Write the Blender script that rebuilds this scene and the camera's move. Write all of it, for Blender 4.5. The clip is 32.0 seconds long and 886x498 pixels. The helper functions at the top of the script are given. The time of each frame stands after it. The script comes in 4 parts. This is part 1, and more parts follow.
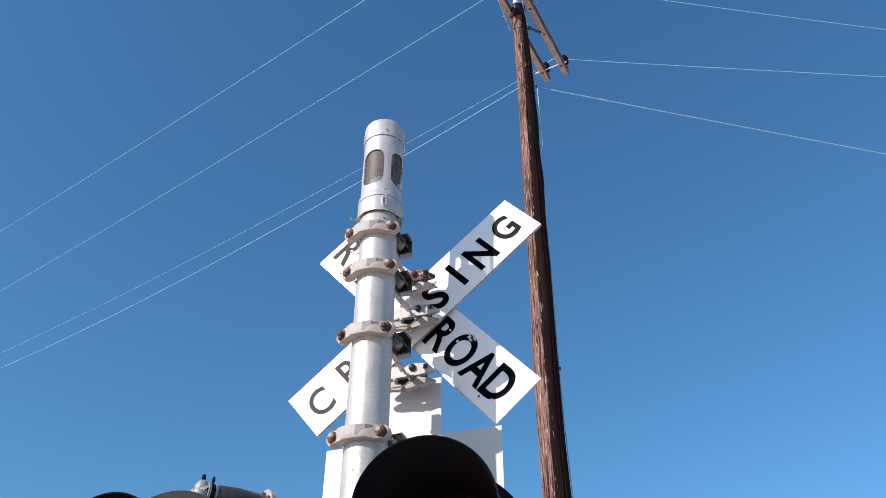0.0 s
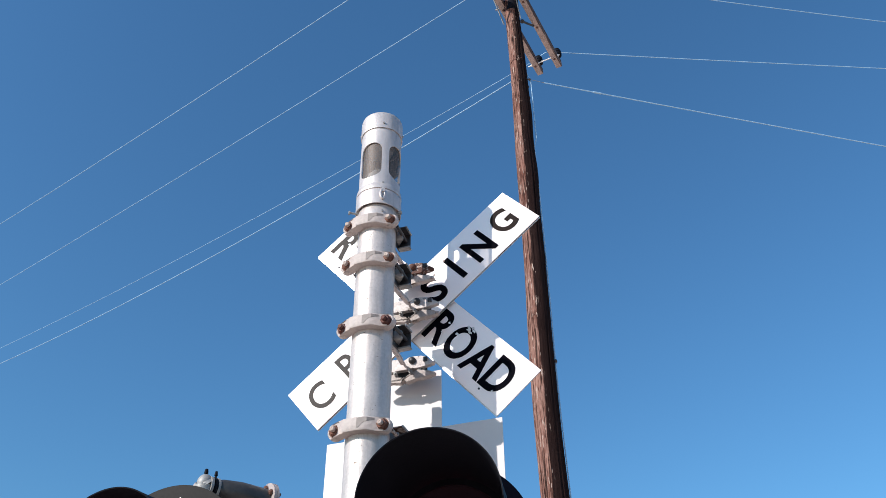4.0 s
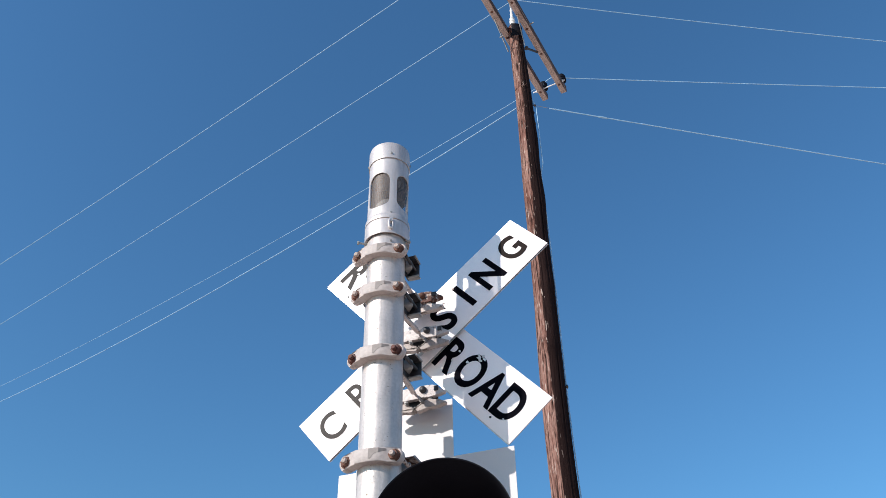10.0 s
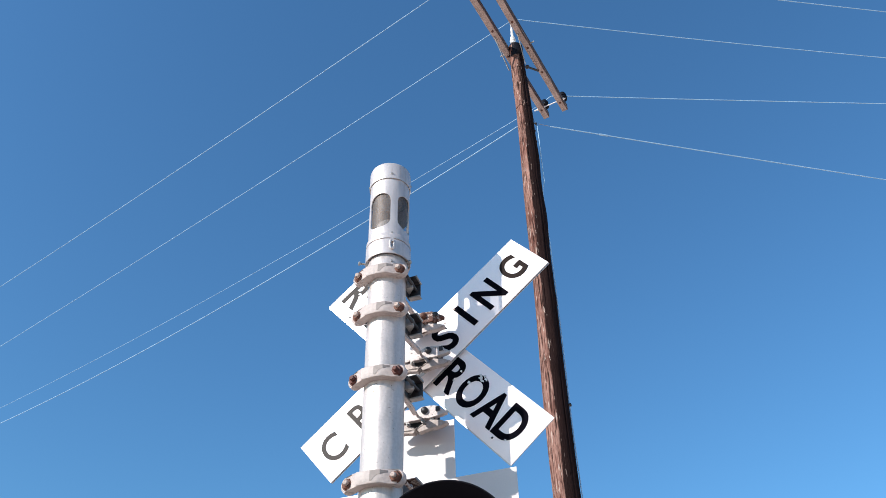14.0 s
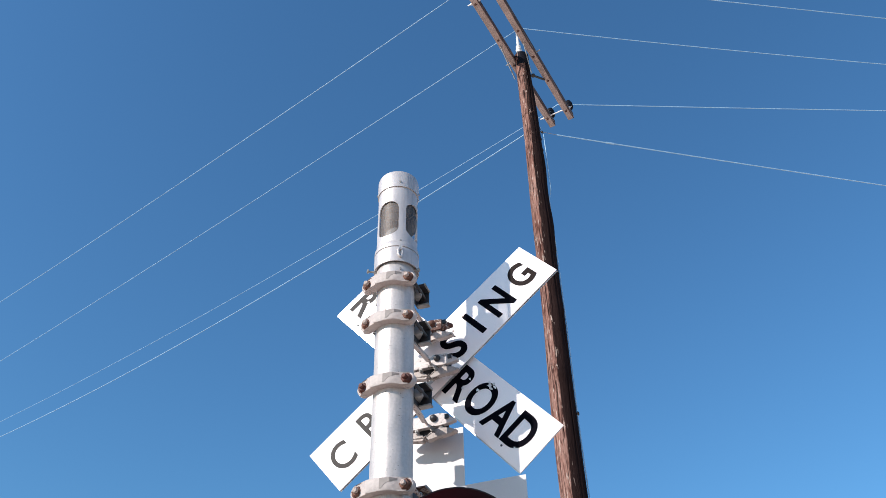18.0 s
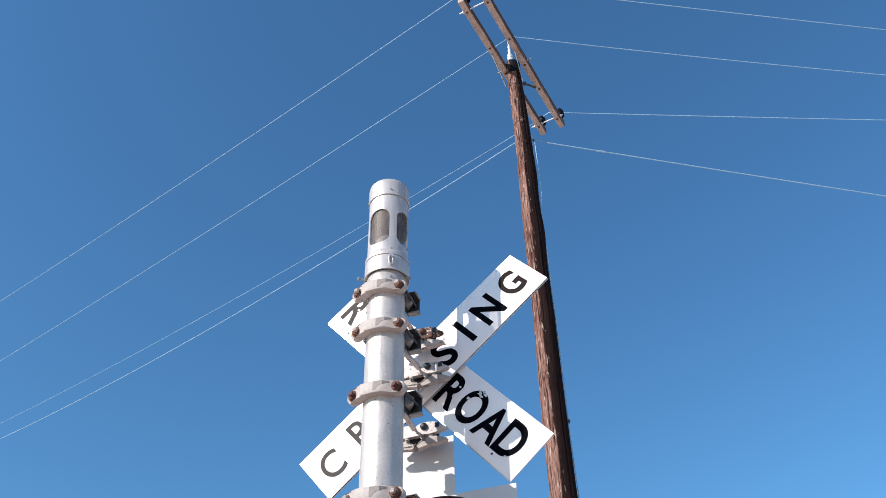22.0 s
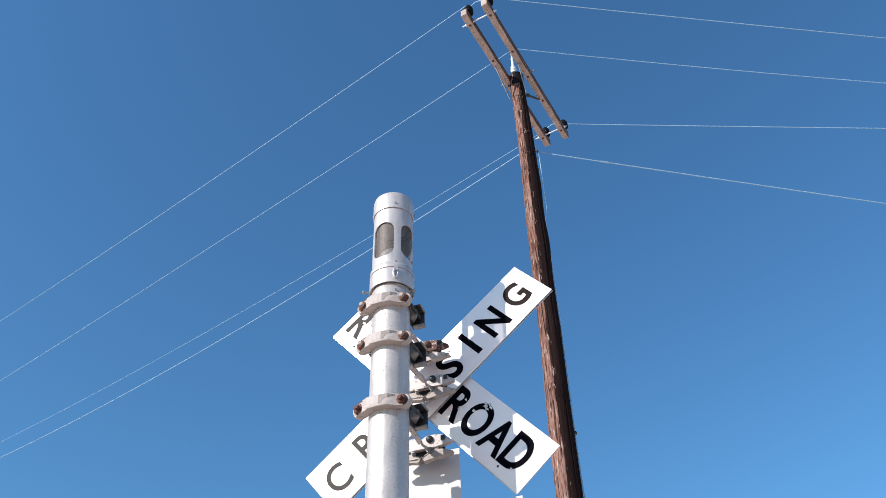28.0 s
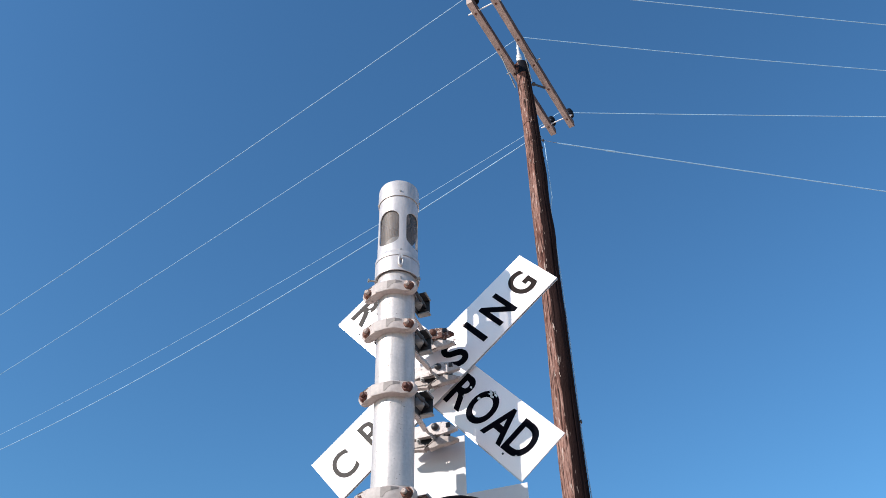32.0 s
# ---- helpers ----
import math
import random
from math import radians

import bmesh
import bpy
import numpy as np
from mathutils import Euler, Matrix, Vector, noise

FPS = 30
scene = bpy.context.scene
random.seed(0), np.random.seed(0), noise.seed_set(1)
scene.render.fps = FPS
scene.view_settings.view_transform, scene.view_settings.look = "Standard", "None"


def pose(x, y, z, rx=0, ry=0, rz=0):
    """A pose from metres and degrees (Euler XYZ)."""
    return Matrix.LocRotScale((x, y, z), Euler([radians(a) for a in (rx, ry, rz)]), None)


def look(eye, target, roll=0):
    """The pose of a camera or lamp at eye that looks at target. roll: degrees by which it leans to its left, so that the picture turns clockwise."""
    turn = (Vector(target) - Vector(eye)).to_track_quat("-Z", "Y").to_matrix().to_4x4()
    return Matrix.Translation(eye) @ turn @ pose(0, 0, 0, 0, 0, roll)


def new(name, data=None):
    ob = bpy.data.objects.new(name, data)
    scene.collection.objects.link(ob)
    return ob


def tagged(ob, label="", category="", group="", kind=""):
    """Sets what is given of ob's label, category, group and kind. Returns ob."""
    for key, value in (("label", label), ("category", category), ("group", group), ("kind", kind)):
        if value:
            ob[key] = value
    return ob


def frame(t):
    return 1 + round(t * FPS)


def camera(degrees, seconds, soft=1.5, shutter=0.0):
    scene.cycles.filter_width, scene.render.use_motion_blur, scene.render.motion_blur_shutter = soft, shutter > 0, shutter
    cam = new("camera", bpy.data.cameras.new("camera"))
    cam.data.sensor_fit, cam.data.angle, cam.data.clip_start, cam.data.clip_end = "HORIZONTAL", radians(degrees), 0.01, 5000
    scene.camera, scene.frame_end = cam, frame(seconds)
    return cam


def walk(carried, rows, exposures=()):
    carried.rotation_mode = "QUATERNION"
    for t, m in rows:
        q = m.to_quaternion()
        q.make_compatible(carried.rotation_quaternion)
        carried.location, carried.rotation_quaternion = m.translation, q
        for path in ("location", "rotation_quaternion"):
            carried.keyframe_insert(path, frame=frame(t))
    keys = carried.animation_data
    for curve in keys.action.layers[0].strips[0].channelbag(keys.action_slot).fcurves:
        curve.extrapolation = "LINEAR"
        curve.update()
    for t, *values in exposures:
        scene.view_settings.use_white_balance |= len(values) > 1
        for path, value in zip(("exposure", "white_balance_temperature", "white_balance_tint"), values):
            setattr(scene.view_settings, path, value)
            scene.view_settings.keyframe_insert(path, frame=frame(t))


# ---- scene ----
cam = camera(57.0, 32.0, soft=0.8)
# eye, target and lean of the camera, by seconds
PATH = [
    (0, (0.0113, 0.0038, 1.5053), (-0.0318, 2.4200, 3.2829), 0.232),
    (0.5, (0.0076, 0.0044, 1.4991), (-0.0237, 2.4237, 3.2728), 0.030),
    (1, (0.0013, 0.0071, 1.5016), (-0.0148, 2.4339, 3.2653), -0.058),
    (1.5, (-0.0011, 0.0034, 1.5017), (-0.0051, 2.4340, 3.2601), -0.240),
    (2, (0.0000, 0.0000, 1.5000), (0.0000, 2.4328, 3.2555), -0.372),
    (2.5, (0.0026, 0.0001, 1.5016), (0.0071, 2.4370, 3.2513), -0.476),
    (3, (-0.0037, 0.0027, 1.5009), (-0.0056, 2.4389, 3.2516), -0.577),
    (3.5, (-0.0121, 0.0085, 1.4999), (-0.0222, 2.4407, 3.2562), -0.630),
    (5.5, (-0.0064, 0.0041, 1.5034), (-0.0480, 2.4233, 3.2771), -0.751),
    (6, (-0.0054, -0.0008, 1.5025), (-0.0576, 2.4138, 3.2822), -1.002),
    (6.5, (-0.0121, -0.0038, 1.5034), (-0.0660, 2.4045, 3.2915), -1.022),
    (7, (-0.0129, -0.0051, 1.5045), (-0.0688, 2.3953, 3.3030), -0.941),
    (7.5, (-0.0114, -0.0062, 1.5031), (-0.0682, 2.3862, 3.3122), -1.025),
    (8, (-0.0114, -0.0054, 1.5025), (-0.0690, 2.3822, 3.3181), -1.001),
    (8.5, (-0.0134, 0.0005, 1.5033), (-0.0657, 2.3844, 3.3239), -1.012),
    (9, (-0.0138, -0.0005, 1.5029), (-0.0628, 2.3809, 3.3267), -1.040),
    (9.5, (-0.0119, -0.0049, 1.5050), (-0.0604, 2.3722, 3.3345), -1.033),
    (10, (-0.0131, -0.0066, 1.5040), (-0.0580, 2.3650, 3.3407), -1.116),
    (10.5, (-0.0118, -0.0108, 1.5030), (-0.0543, 2.3568, 3.3449), -1.203),
    (11, (-0.0150, -0.0091, 1.5071), (-0.0582, 2.3560, 3.3522), -1.105),
    (11.5, (-0.0145, -0.0108, 1.5058), (-0.0605, 2.3514, 3.3546), -1.145),
    (12, (-0.0093, -0.0178, 1.5062), (-0.0595, 2.3399, 3.3606), -1.120),
    (12.5, (-0.0051, -0.0195, 1.5084), (-0.0543, 2.3323, 3.3703), -1.191),
    (13, (-0.0086, -0.0181, 1.5072), (-0.0583, 2.3259, 3.3789), -1.190),
    (13.5, (-0.0091, -0.0187, 1.5070), (-0.0603, 2.3198, 3.3856), -1.198),
    (14, (-0.0057, -0.0163, 1.5098), (-0.0585, 2.3155, 3.3965), -1.303),
    (14.5, (-0.0102, -0.0195, 1.5110), (-0.0642, 2.3056, 3.4059), -1.279),
    (16.5, (-0.0232, -0.0026, 1.5038), (-0.0935, 2.3113, 3.4120), -1.193),
    (17, (-0.0195, -0.0062, 1.5029), (-0.0926, 2.3073, 3.4114), -1.082),
    (17.5, (-0.0166, -0.0112, 1.5046), (-0.0896, 2.3014, 3.4142), -1.214),
    (18, (-0.0150, -0.0179, 1.5025), (-0.0883, 2.2921, 3.4153), -1.151),
    (18.5, (-0.0117, -0.0194, 1.5019), (-0.0843, 2.2902, 3.4151), -1.204),
    (19, (-0.0092, -0.0252, 1.5029), (-0.0745, 2.2845, 3.4163), -1.266),
    (19.5, (-0.0092, -0.0234, 1.5001), (-0.0689, 2.2846, 3.4158), -1.360),
    (20, (-0.0121, -0.0184, 1.5032), (-0.0635, 2.2913, 3.4170), -1.317),
    (20.5, (-0.0135, -0.0133, 1.5029), (-0.0597, 2.2922, 3.4219), -1.449),
    (21, (-0.0155, -0.0151, 1.5047), (-0.0571, 2.2866, 3.4283), -1.505),
    (21.5, (-0.0162, -0.0162, 1.5035), (-0.0557, 2.2799, 3.4338), -1.517),
    (22, (-0.0119, -0.0176, 1.5052), (-0.0529, 2.2765, 3.4379), -1.546),
    (22.5, (-0.0104, -0.0216, 1.5100), (-0.0497, 2.2710, 3.4445), -1.555),
    (23, (-0.0055, -0.0301, 1.5096), (-0.0455, 2.2567, 3.4509), -1.560),
    (23.5, (-0.0070, -0.0296, 1.5125), (-0.0451, 2.2502, 3.4621), -1.538),
    (24, (-0.0069, -0.0280, 1.5108), (-0.0423, 2.2439, 3.4698), -1.699),
    (24.5, (-0.0076, -0.0307, 1.5129), (-0.0446, 2.2341, 3.4801), -1.707),
    (25, (-0.0067, -0.0317, 1.5074), (-0.0439, 2.2262, 3.4823), -1.748),
    (25.5, (-0.0099, -0.0219, 1.5068), (-0.0439, 2.2337, 3.4844), -1.753),
    (27.5, (-0.0059, -0.0256, 1.5030), (-0.0614, 2.2369, 3.4722), -1.722),
    (28, (-0.0077, -0.0272, 1.5021), (-0.0666, 2.2382, 3.4679), -1.714),
    (28.5, (-0.0091, -0.0262, 1.5017), (-0.0756, 2.2447, 3.4609), -1.662),
    (29, (-0.0080, -0.0251, 1.4998), (-0.0801, 2.2476, 3.4567), -1.665),
    (29.5, (-0.0124, -0.0238, 1.5008), (-0.0893, 2.2503, 3.4559), -1.558),
    (30, (-0.0123, -0.0231, 1.5009), (-0.0922, 2.2514, 3.4555), -1.534),
    (30.5, (-0.0121, -0.0258, 1.5001), (-0.0922, 2.2488, 3.4545), -1.486),
    (31, (-0.0079, -0.0252, 1.5024), (-0.0897, 2.2527, 3.4528), -1.530),
    (31.5, (-0.0081, -0.0237, 1.4987), (-0.0892, 2.2599, 3.4425), -1.432),
    (32, (-0.0065, -0.0242, 1.4966), (-0.0876, 2.2648, 3.4340), -1.370),
]
walk(cam, [(t, look(e, g, r)) for t, e, g, r in PATH], exposures=[(0, 0.15), (3, 0.16), (6, 0.15), (12, 0.14), (13.2, 0.18), (13.9, 0.35), (14.5, 0.36), (17, 0.27), (20, 0.25), (32, 0.26)])

# ---- daylight: clear sky, sun behind the camera's left shoulder ----
SUN_AZ = radians(233.8)      # clockwise from +y, towards the sun
SUN_EL = radians(29.0)
world = bpy.data.worlds.new("sky")
scene.world = world
world.use_nodes = True
wn = world.node_tree.nodes
sky = wn.new("ShaderNodeTexSky")
sky.sky_type = "NISHITA"
sky.sun_disc = False
sky.sun_elevation = SUN_EL
sky.sun_rotation = SUN_AZ
sky.air_density, sky.dust_density, sky.ozone_density = 1.25, 0.8, 4.5
tint = wn.new("ShaderNodeMix")
tint.data_type, tint.blend_type = "RGBA", "MULTIPLY"
tint.inputs[0].default_value = 1.0
tint.inputs[7].default_value = (0.565, 0.928, 1.10, 1)      # multiplies the sky's colour: less red, a little more blue
world.node_tree.links.new(sky.outputs[0], tint.inputs[6])
world.node_tree.links.new(tint.outputs[2], wn["Background"].inputs[0])
wn["Background"].inputs[1].default_value = 0.126
sun_data = bpy.data.lights.new("sun", "SUN")
sun_data.energy, sun_data.angle, sun_data.color = 5.0, radians(0.53), (1.0, 0.93, 0.86)
sun = new("sun", sun_data)
to_sun = Vector((math.sin(SUN_AZ) * math.cos(SUN_EL), math.cos(SUN_AZ) * math.cos(SUN_EL), math.sin(SUN_EL)))
sun.matrix_world = look(to_sun * 60, (0, 0, 0))


# ---- materials ----
def material(name, color, rough=0.5, metal=0.0, spread=0.12, grain=40.0, blotch=5.0, bump=0.15, depth=0.002, dirt=None, dirt_at=0.62, coat=0.0, streak=0.0, gloss=0.5, scuff=None, along="z"):
    """A painted or raw surface: base colour varied at two scales, dirt patches, uneven gloss and fine relief."""
    m = bpy.data.materials.new(name)
    m.use_nodes = True
    nt = m.node_tree
    b = nt.nodes["Principled BSDF"]
    co = nt.nodes.new("ShaderNodeTexCoord")
    n1 = nt.nodes.new("ShaderNodeTexNoise")
    n1.inputs["Scale"].default_value, n1.inputs["Detail"].default_value = blotch, 6
    n2 = nt.nodes.new("ShaderNodeTexNoise")
    n2.inputs["Scale"].default_value, n2.inputs["Detail"].default_value = grain, 4
    for n in (n1, n2):
        nt.links.new(co.outputs["Object"], n.inputs["Vector"])
    add = nt.nodes.new("ShaderNodeMath")
    add.operation = "ADD"
    nt.links.new(n1.outputs[0], add.inputs[0])
    nt.links.new(n2.outputs[0], add.inputs[1])
    ramp = nt.nodes.new("ShaderNodeMapRange")
    ramp.inputs[1].default_value, ramp.inputs[2].default_value = 0.7, 1.3
    nt.links.new(add.outputs[0], ramp.inputs[0])
    mix = nt.nodes.new("ShaderNodeMix")
    mix.data_type = "RGBA"
    lo = [max(0.0, c * (1 - spread)) for c in color]
    hi = [min(1.0, c * (1 + spread)) for c in color]
    mix.inputs[6].default_value, mix.inputs[7].default_value = (*lo, 1), (*hi, 1)
    nt.links.new(ramp.outputs[0], mix.inputs[0])
    last = mix.outputs[2]
    if dirt:
        n3 = nt.nodes.new("ShaderNodeTexNoise")
        n3.inputs["Scale"].default_value, n3.inputs["Detail"].default_value, n3.inputs["Roughness"].default_value = blotch * 3, 8, 0.7
        nt.links.new(co.outputs["Object"], n3.inputs["Vector"])
        r3 = nt.nodes.new("ShaderNodeMapRange")
        r3.inputs[1].default_value, r3.inputs[2].default_value = dirt_at, dirt_at + 0.06
        nt.links.new(n3.outputs[0], r3.inputs[0])
        mx = nt.nodes.new("ShaderNodeMix")
        mx.data_type = "RGBA"
        nt.links.new(r3.outputs[0], mx.inputs[0])
        nt.links.new(last, mx.inputs[6])
        mx.inputs[7].default_value = (*dirt, 1)
        last = mx.outputs[2]
    if streak:
        sm = nt.nodes.new("ShaderNodeMapping")
        sm.inputs["Scale"].default_value = (1.0, 1.0, streak) if along == "z" else (1.0, streak, 1.0)
        nt.links.new(co.outputs["Object"], sm.inputs["Vector"])
        n4 = nt.nodes.new("ShaderNodeTexNoise")
        n4.inputs["Scale"].default_value, n4.inputs["Detail"].default_value, n4.inputs["Roughness"].default_value = 55, 5, 0.6
        nt.links.new(sm.outputs[0], n4.inputs["Vector"])
        r4 = nt.nodes.new("ShaderNodeMapRange")
        r4.inputs[1].default_value, r4.inputs[2].default_value, r4.inputs[3].default_value, r4.inputs[4].default_value = 0.48, 0.80, 1.0, 0.74
        nt.links.new(n4.outputs[0], r4.inputs[0])
        m4 = nt.nodes.new("ShaderNodeMix")
        m4.data_type, m4.blend_type = "RGBA", "MULTIPLY"
        m4.inputs[0].default_value = 1.0
        nt.links.new(last, m4.inputs[6])
        nt.links.new(r4.outputs[0], m4.inputs[7])
        last = m4.outputs[2]
    if scuff:
        # short level scratches down to the primer
        sm = nt.nodes.new("ShaderNodeMapping")
        sm.inputs["Scale"].default_value = (1.0, 1.0, 7.0)
        nt.links.new(co.outputs["Object"], sm.inputs["Vector"])
        n5 = nt.nodes.new("ShaderNodeTexNoise")
        n5.inputs["Scale"].default_value, n5.inputs["Detail"].default_value, n5.inputs["Roughness"].default_value = 26, 5, 0.65
        nt.links.new(sm.outputs[0], n5.inputs["Vector"])
        r5 = nt.nodes.new("ShaderNodeMapRange")
        r5.inputs[1].default_value, r5.inputs[2].default_value = 0.675, 0.72
        nt.links.new(n5.outputs[0], r5.inputs[0])
        m5 = nt.nodes.new("ShaderNodeMix")
        m5.data_type = "RGBA"
        nt.links.new(r5.outputs[0], m5.inputs[0])
        nt.links.new(last, m5.inputs[6])
        m5.inputs[7].default_value = (*scuff, 1)
        last = m5.outputs[2]
    nt.links.new(last, b.inputs["Base Color"])
    b.inputs["Specular IOR Level"].default_value = gloss
    rr = nt.nodes.new("ShaderNodeMapRange")
    rr.inputs[3].default_value, rr.inputs[4].default_value = max(0.02, rough - 0.1), min(1, rough + 0.1)
    nt.links.new(n1.outputs[0], rr.inputs[0])
    nt.links.new(rr.outputs[0], b.inputs["Roughness"])
    b.inputs["Metallic"].default_value = metal
    b.inputs["Coat Weight"].default_value = coat
    if bump:
        bp = nt.nodes.new("ShaderNodeBump")
        bp.inputs["Strength"].default_value, bp.inputs["Distance"].default_value = bump, depth
        nt.links.new(n2.outputs[0], bp.inputs["Height"])
        nt.links.new(bp.outputs[0], b.inputs["Normal"])
    return m


SILVER = material("silver_paint", (0.56, 0.51, 0.495), 0.44, 0.4, 0.06, 120, 18, 0.22, 0.002, (0.20, 0.17, 0.155), 0.69, streak=0.12, gloss=0.35)
MAST_PAINT = material("pale_mast_paint", (0.56, 0.50, 0.472), 0.46, 0.42, 0.10, 110, 14, 0.38, 0.002, (0.24, 0.205, 0.19), 0.665, streak=0.12, gloss=0.25, scuff=(0.17, 0.145, 0.135))


def chipped_run(m, x0):
    """A run of small dark chips down one side of the painted mast, and a few strays."""
    nt = m.node_tree
    b = nt.nodes["Principled BSDF"]
    paint = b.inputs["Base Color"].links[0].from_socket
    co = nt.nodes.new("ShaderNodeTexCoord")
    sx = nt.nodes.new("ShaderNodeSeparateXYZ")
    nt.links.new(co.outputs["Object"], sx.inputs[0])
    off = nt.nodes.new("ShaderNodeMath")
    off.operation = "SUBTRACT"
    nt.links.new(sx.outputs[0], off.inputs[0])
    off.inputs[1].default_value = x0
    far = nt.nodes.new("ShaderNodeMath")
    far.operation = "ABSOLUTE"
    nt.links.new(off.outputs[0], far.inputs[0])
    band = nt.nodes.new("ShaderNodeMapRange")
    band.inputs[1].default_value, band.inputs[2].default_value, band.inputs[3].default_value, band.inputs[4].default_value = 0.004, 0.022, 0.10, 0.0
    nt.links.new(far.outputs[0], band.inputs[0])
    mp = nt.nodes.new("ShaderNodeMapping")
    mp.inputs["Scale"].default_value = (85, 85, 150)
    nt.links.new(co.outputs["Object"], mp.inputs["Vector"])
    n = nt.nodes.new("ShaderNodeTexNoise")
    n.inputs["Scale"].default_value, n.inputs["Detail"].default_value, n.inputs["Roughness"].default_value = 1.0, 4, 0.6
    nt.links.new(mp.outputs[0], n.inputs["Vector"])
    add = nt.nodes.new("ShaderNodeMath")
    add.operation = "ADD"
    nt.links.new(n.outputs[0], add.inputs[0])
    nt.links.new(band.outputs[0], add.inputs[1])
    r = nt.nodes.new("ShaderNodeMapRange")
    r.inputs[1].default_value, r.inputs[2].default_value = 0.68, 0.71
    nt.links.new(add.outputs[0], r.inputs[0])
    mx = nt.nodes.new("ShaderNodeMix")
    mx.data_type = "RGBA"
    nt.links.new(r.outputs[0], mx.inputs[0])
    nt.links.new(paint, mx.inputs[6])
    mx.inputs[7].default_value = (0.11, 0.085, 0.075, 1)
    nt.links.new(mx.outputs[2], b.inputs["Base Color"])


chipped_run(MAST_PAINT, -0.004)
CAST = material("cast_painted", (0.41, 0.35, 0.33), 0.6, 0.0, 0.14, 90, 12, 0.5, 0.003, (0.24, 0.19, 0.17), 0.68)
GALV = material("galvanised", (0.27, 0.265, 0.26), 0.55, 0.2, 0.2, 60, 10, 0.3, 0.002)
RUST = material("rust", (0.115, 0.046, 0.03), 0.8, 0.0, 0.4, 220, 30, 0.4, 0.0015, (0.36, 0.27, 0.225), 0.60)
PALE_RUST = material("paint_worn_bolt", (0.40, 0.32, 0.285), 0.75, 0.0, 0.25, 220, 40, 0.4, 0.0015, (0.14, 0.065, 0.045), 0.58)
RED_RUST = material("dark_red_rust", (0.075, 0.020, 0.014), 0.7, 0.0, 0.4, 220, 30, 0.4, 0.0015, (0.16, 0.07, 0.05), 0.62)
RUSTY_CAST = material("rusty_cast", (0.085, 0.034, 0.024), 0.75, 0.0, 0.5, 120, 12, 0.6, 0.003, (0.46, 0.38, 0.34), 0.50)
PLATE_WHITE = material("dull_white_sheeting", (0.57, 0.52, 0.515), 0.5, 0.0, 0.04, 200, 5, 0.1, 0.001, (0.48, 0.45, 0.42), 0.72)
WHITE = material("white_sheeting", (0.92, 0.835, 0.83), 0.45, 0.0, 0.03, 200, 6, 0.08, 0.001, (0.62, 0.60, 0.57), 0.74)
ALU = material("sheet_aluminium", (0.55, 0.55, 0.56), 0.45, 0.8, 0.08, 120, 6, 0.1, 0.001)
BLACK_INK = material("black_lettering", (0.0035, 0.0033, 0.0055), 0.7, 0.0, 0.3, 150, 12, 0.1, 0.001, gloss=0.01)
BROWN_INK = material("browned_lettering", (0.020, 0.014, 0.0125), 0.6, 0.0, 0.3, 150, 12, 0.1, 0.001, gloss=0.05)
GHOST_INK = material("worn_away_lettering", (0.58, 0.575, 0.57), 0.5, 0.0, 0.08, 150, 14, 0.1, 0.001)
FADED_INK = material("faded_lettering", (0.042, 0.035, 0.032), 0.6, 0.0, 0.35, 150, 14, 0.1, 0.001, gloss=0.15)
BLACK = material("black_paint", (0.0075, 0.0078, 0.0115), 0.6, 0.0, 0.25, 120, 8, 0.2, 0.001, gloss=0.06)
DISC_BLACK = material("matt_black_paint", (0.0022, 0.0027, 0.0060), 0.9, 0.0, 0.25, 120, 8, 0.1, 0.001, gloss=0.01)
GREY_BLACK = material("weathered_black_paint", (0.026, 0.0235, 0.0225), 0.7, 0.0, 0.15, 120, 6, 0.2, 0.001, gloss=0.1)
DARK = material("dark_insulator", (0.025, 0.016, 0.013), 0.25, 0.0, 0.2, 60, 10, 0.05, 0.001)
ARM_WOOD = material("weathered_arm_wood", (0.43, 0.335, 0.30), 0.85, 0.0, 0.25, 50, 6, 0.6, 0.004, (0.15, 0.11, 0.095), 0.66, streak=0.05, along="y", gloss=0.2)


def painted_edge_shade(m):
    """Shade painted dark along one edge of the timber, ragged along the grain."""
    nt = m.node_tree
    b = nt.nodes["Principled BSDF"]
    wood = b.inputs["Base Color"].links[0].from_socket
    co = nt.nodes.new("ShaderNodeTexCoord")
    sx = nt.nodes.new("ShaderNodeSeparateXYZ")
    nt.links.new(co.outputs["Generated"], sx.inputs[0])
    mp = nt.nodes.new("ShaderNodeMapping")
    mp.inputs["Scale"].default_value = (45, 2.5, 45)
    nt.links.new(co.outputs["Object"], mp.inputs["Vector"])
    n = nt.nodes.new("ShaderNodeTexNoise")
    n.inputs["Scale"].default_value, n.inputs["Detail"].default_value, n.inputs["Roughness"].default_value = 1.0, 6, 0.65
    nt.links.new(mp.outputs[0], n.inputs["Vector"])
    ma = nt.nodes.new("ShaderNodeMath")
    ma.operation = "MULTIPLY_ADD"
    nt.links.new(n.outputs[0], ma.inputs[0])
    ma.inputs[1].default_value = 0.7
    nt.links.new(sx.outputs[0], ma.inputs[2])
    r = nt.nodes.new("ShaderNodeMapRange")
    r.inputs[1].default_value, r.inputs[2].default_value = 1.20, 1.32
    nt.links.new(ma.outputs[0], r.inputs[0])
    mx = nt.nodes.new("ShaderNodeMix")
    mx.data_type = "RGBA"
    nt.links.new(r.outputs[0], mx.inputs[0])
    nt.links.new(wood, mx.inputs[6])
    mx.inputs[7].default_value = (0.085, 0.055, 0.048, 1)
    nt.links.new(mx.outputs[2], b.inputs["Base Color"])


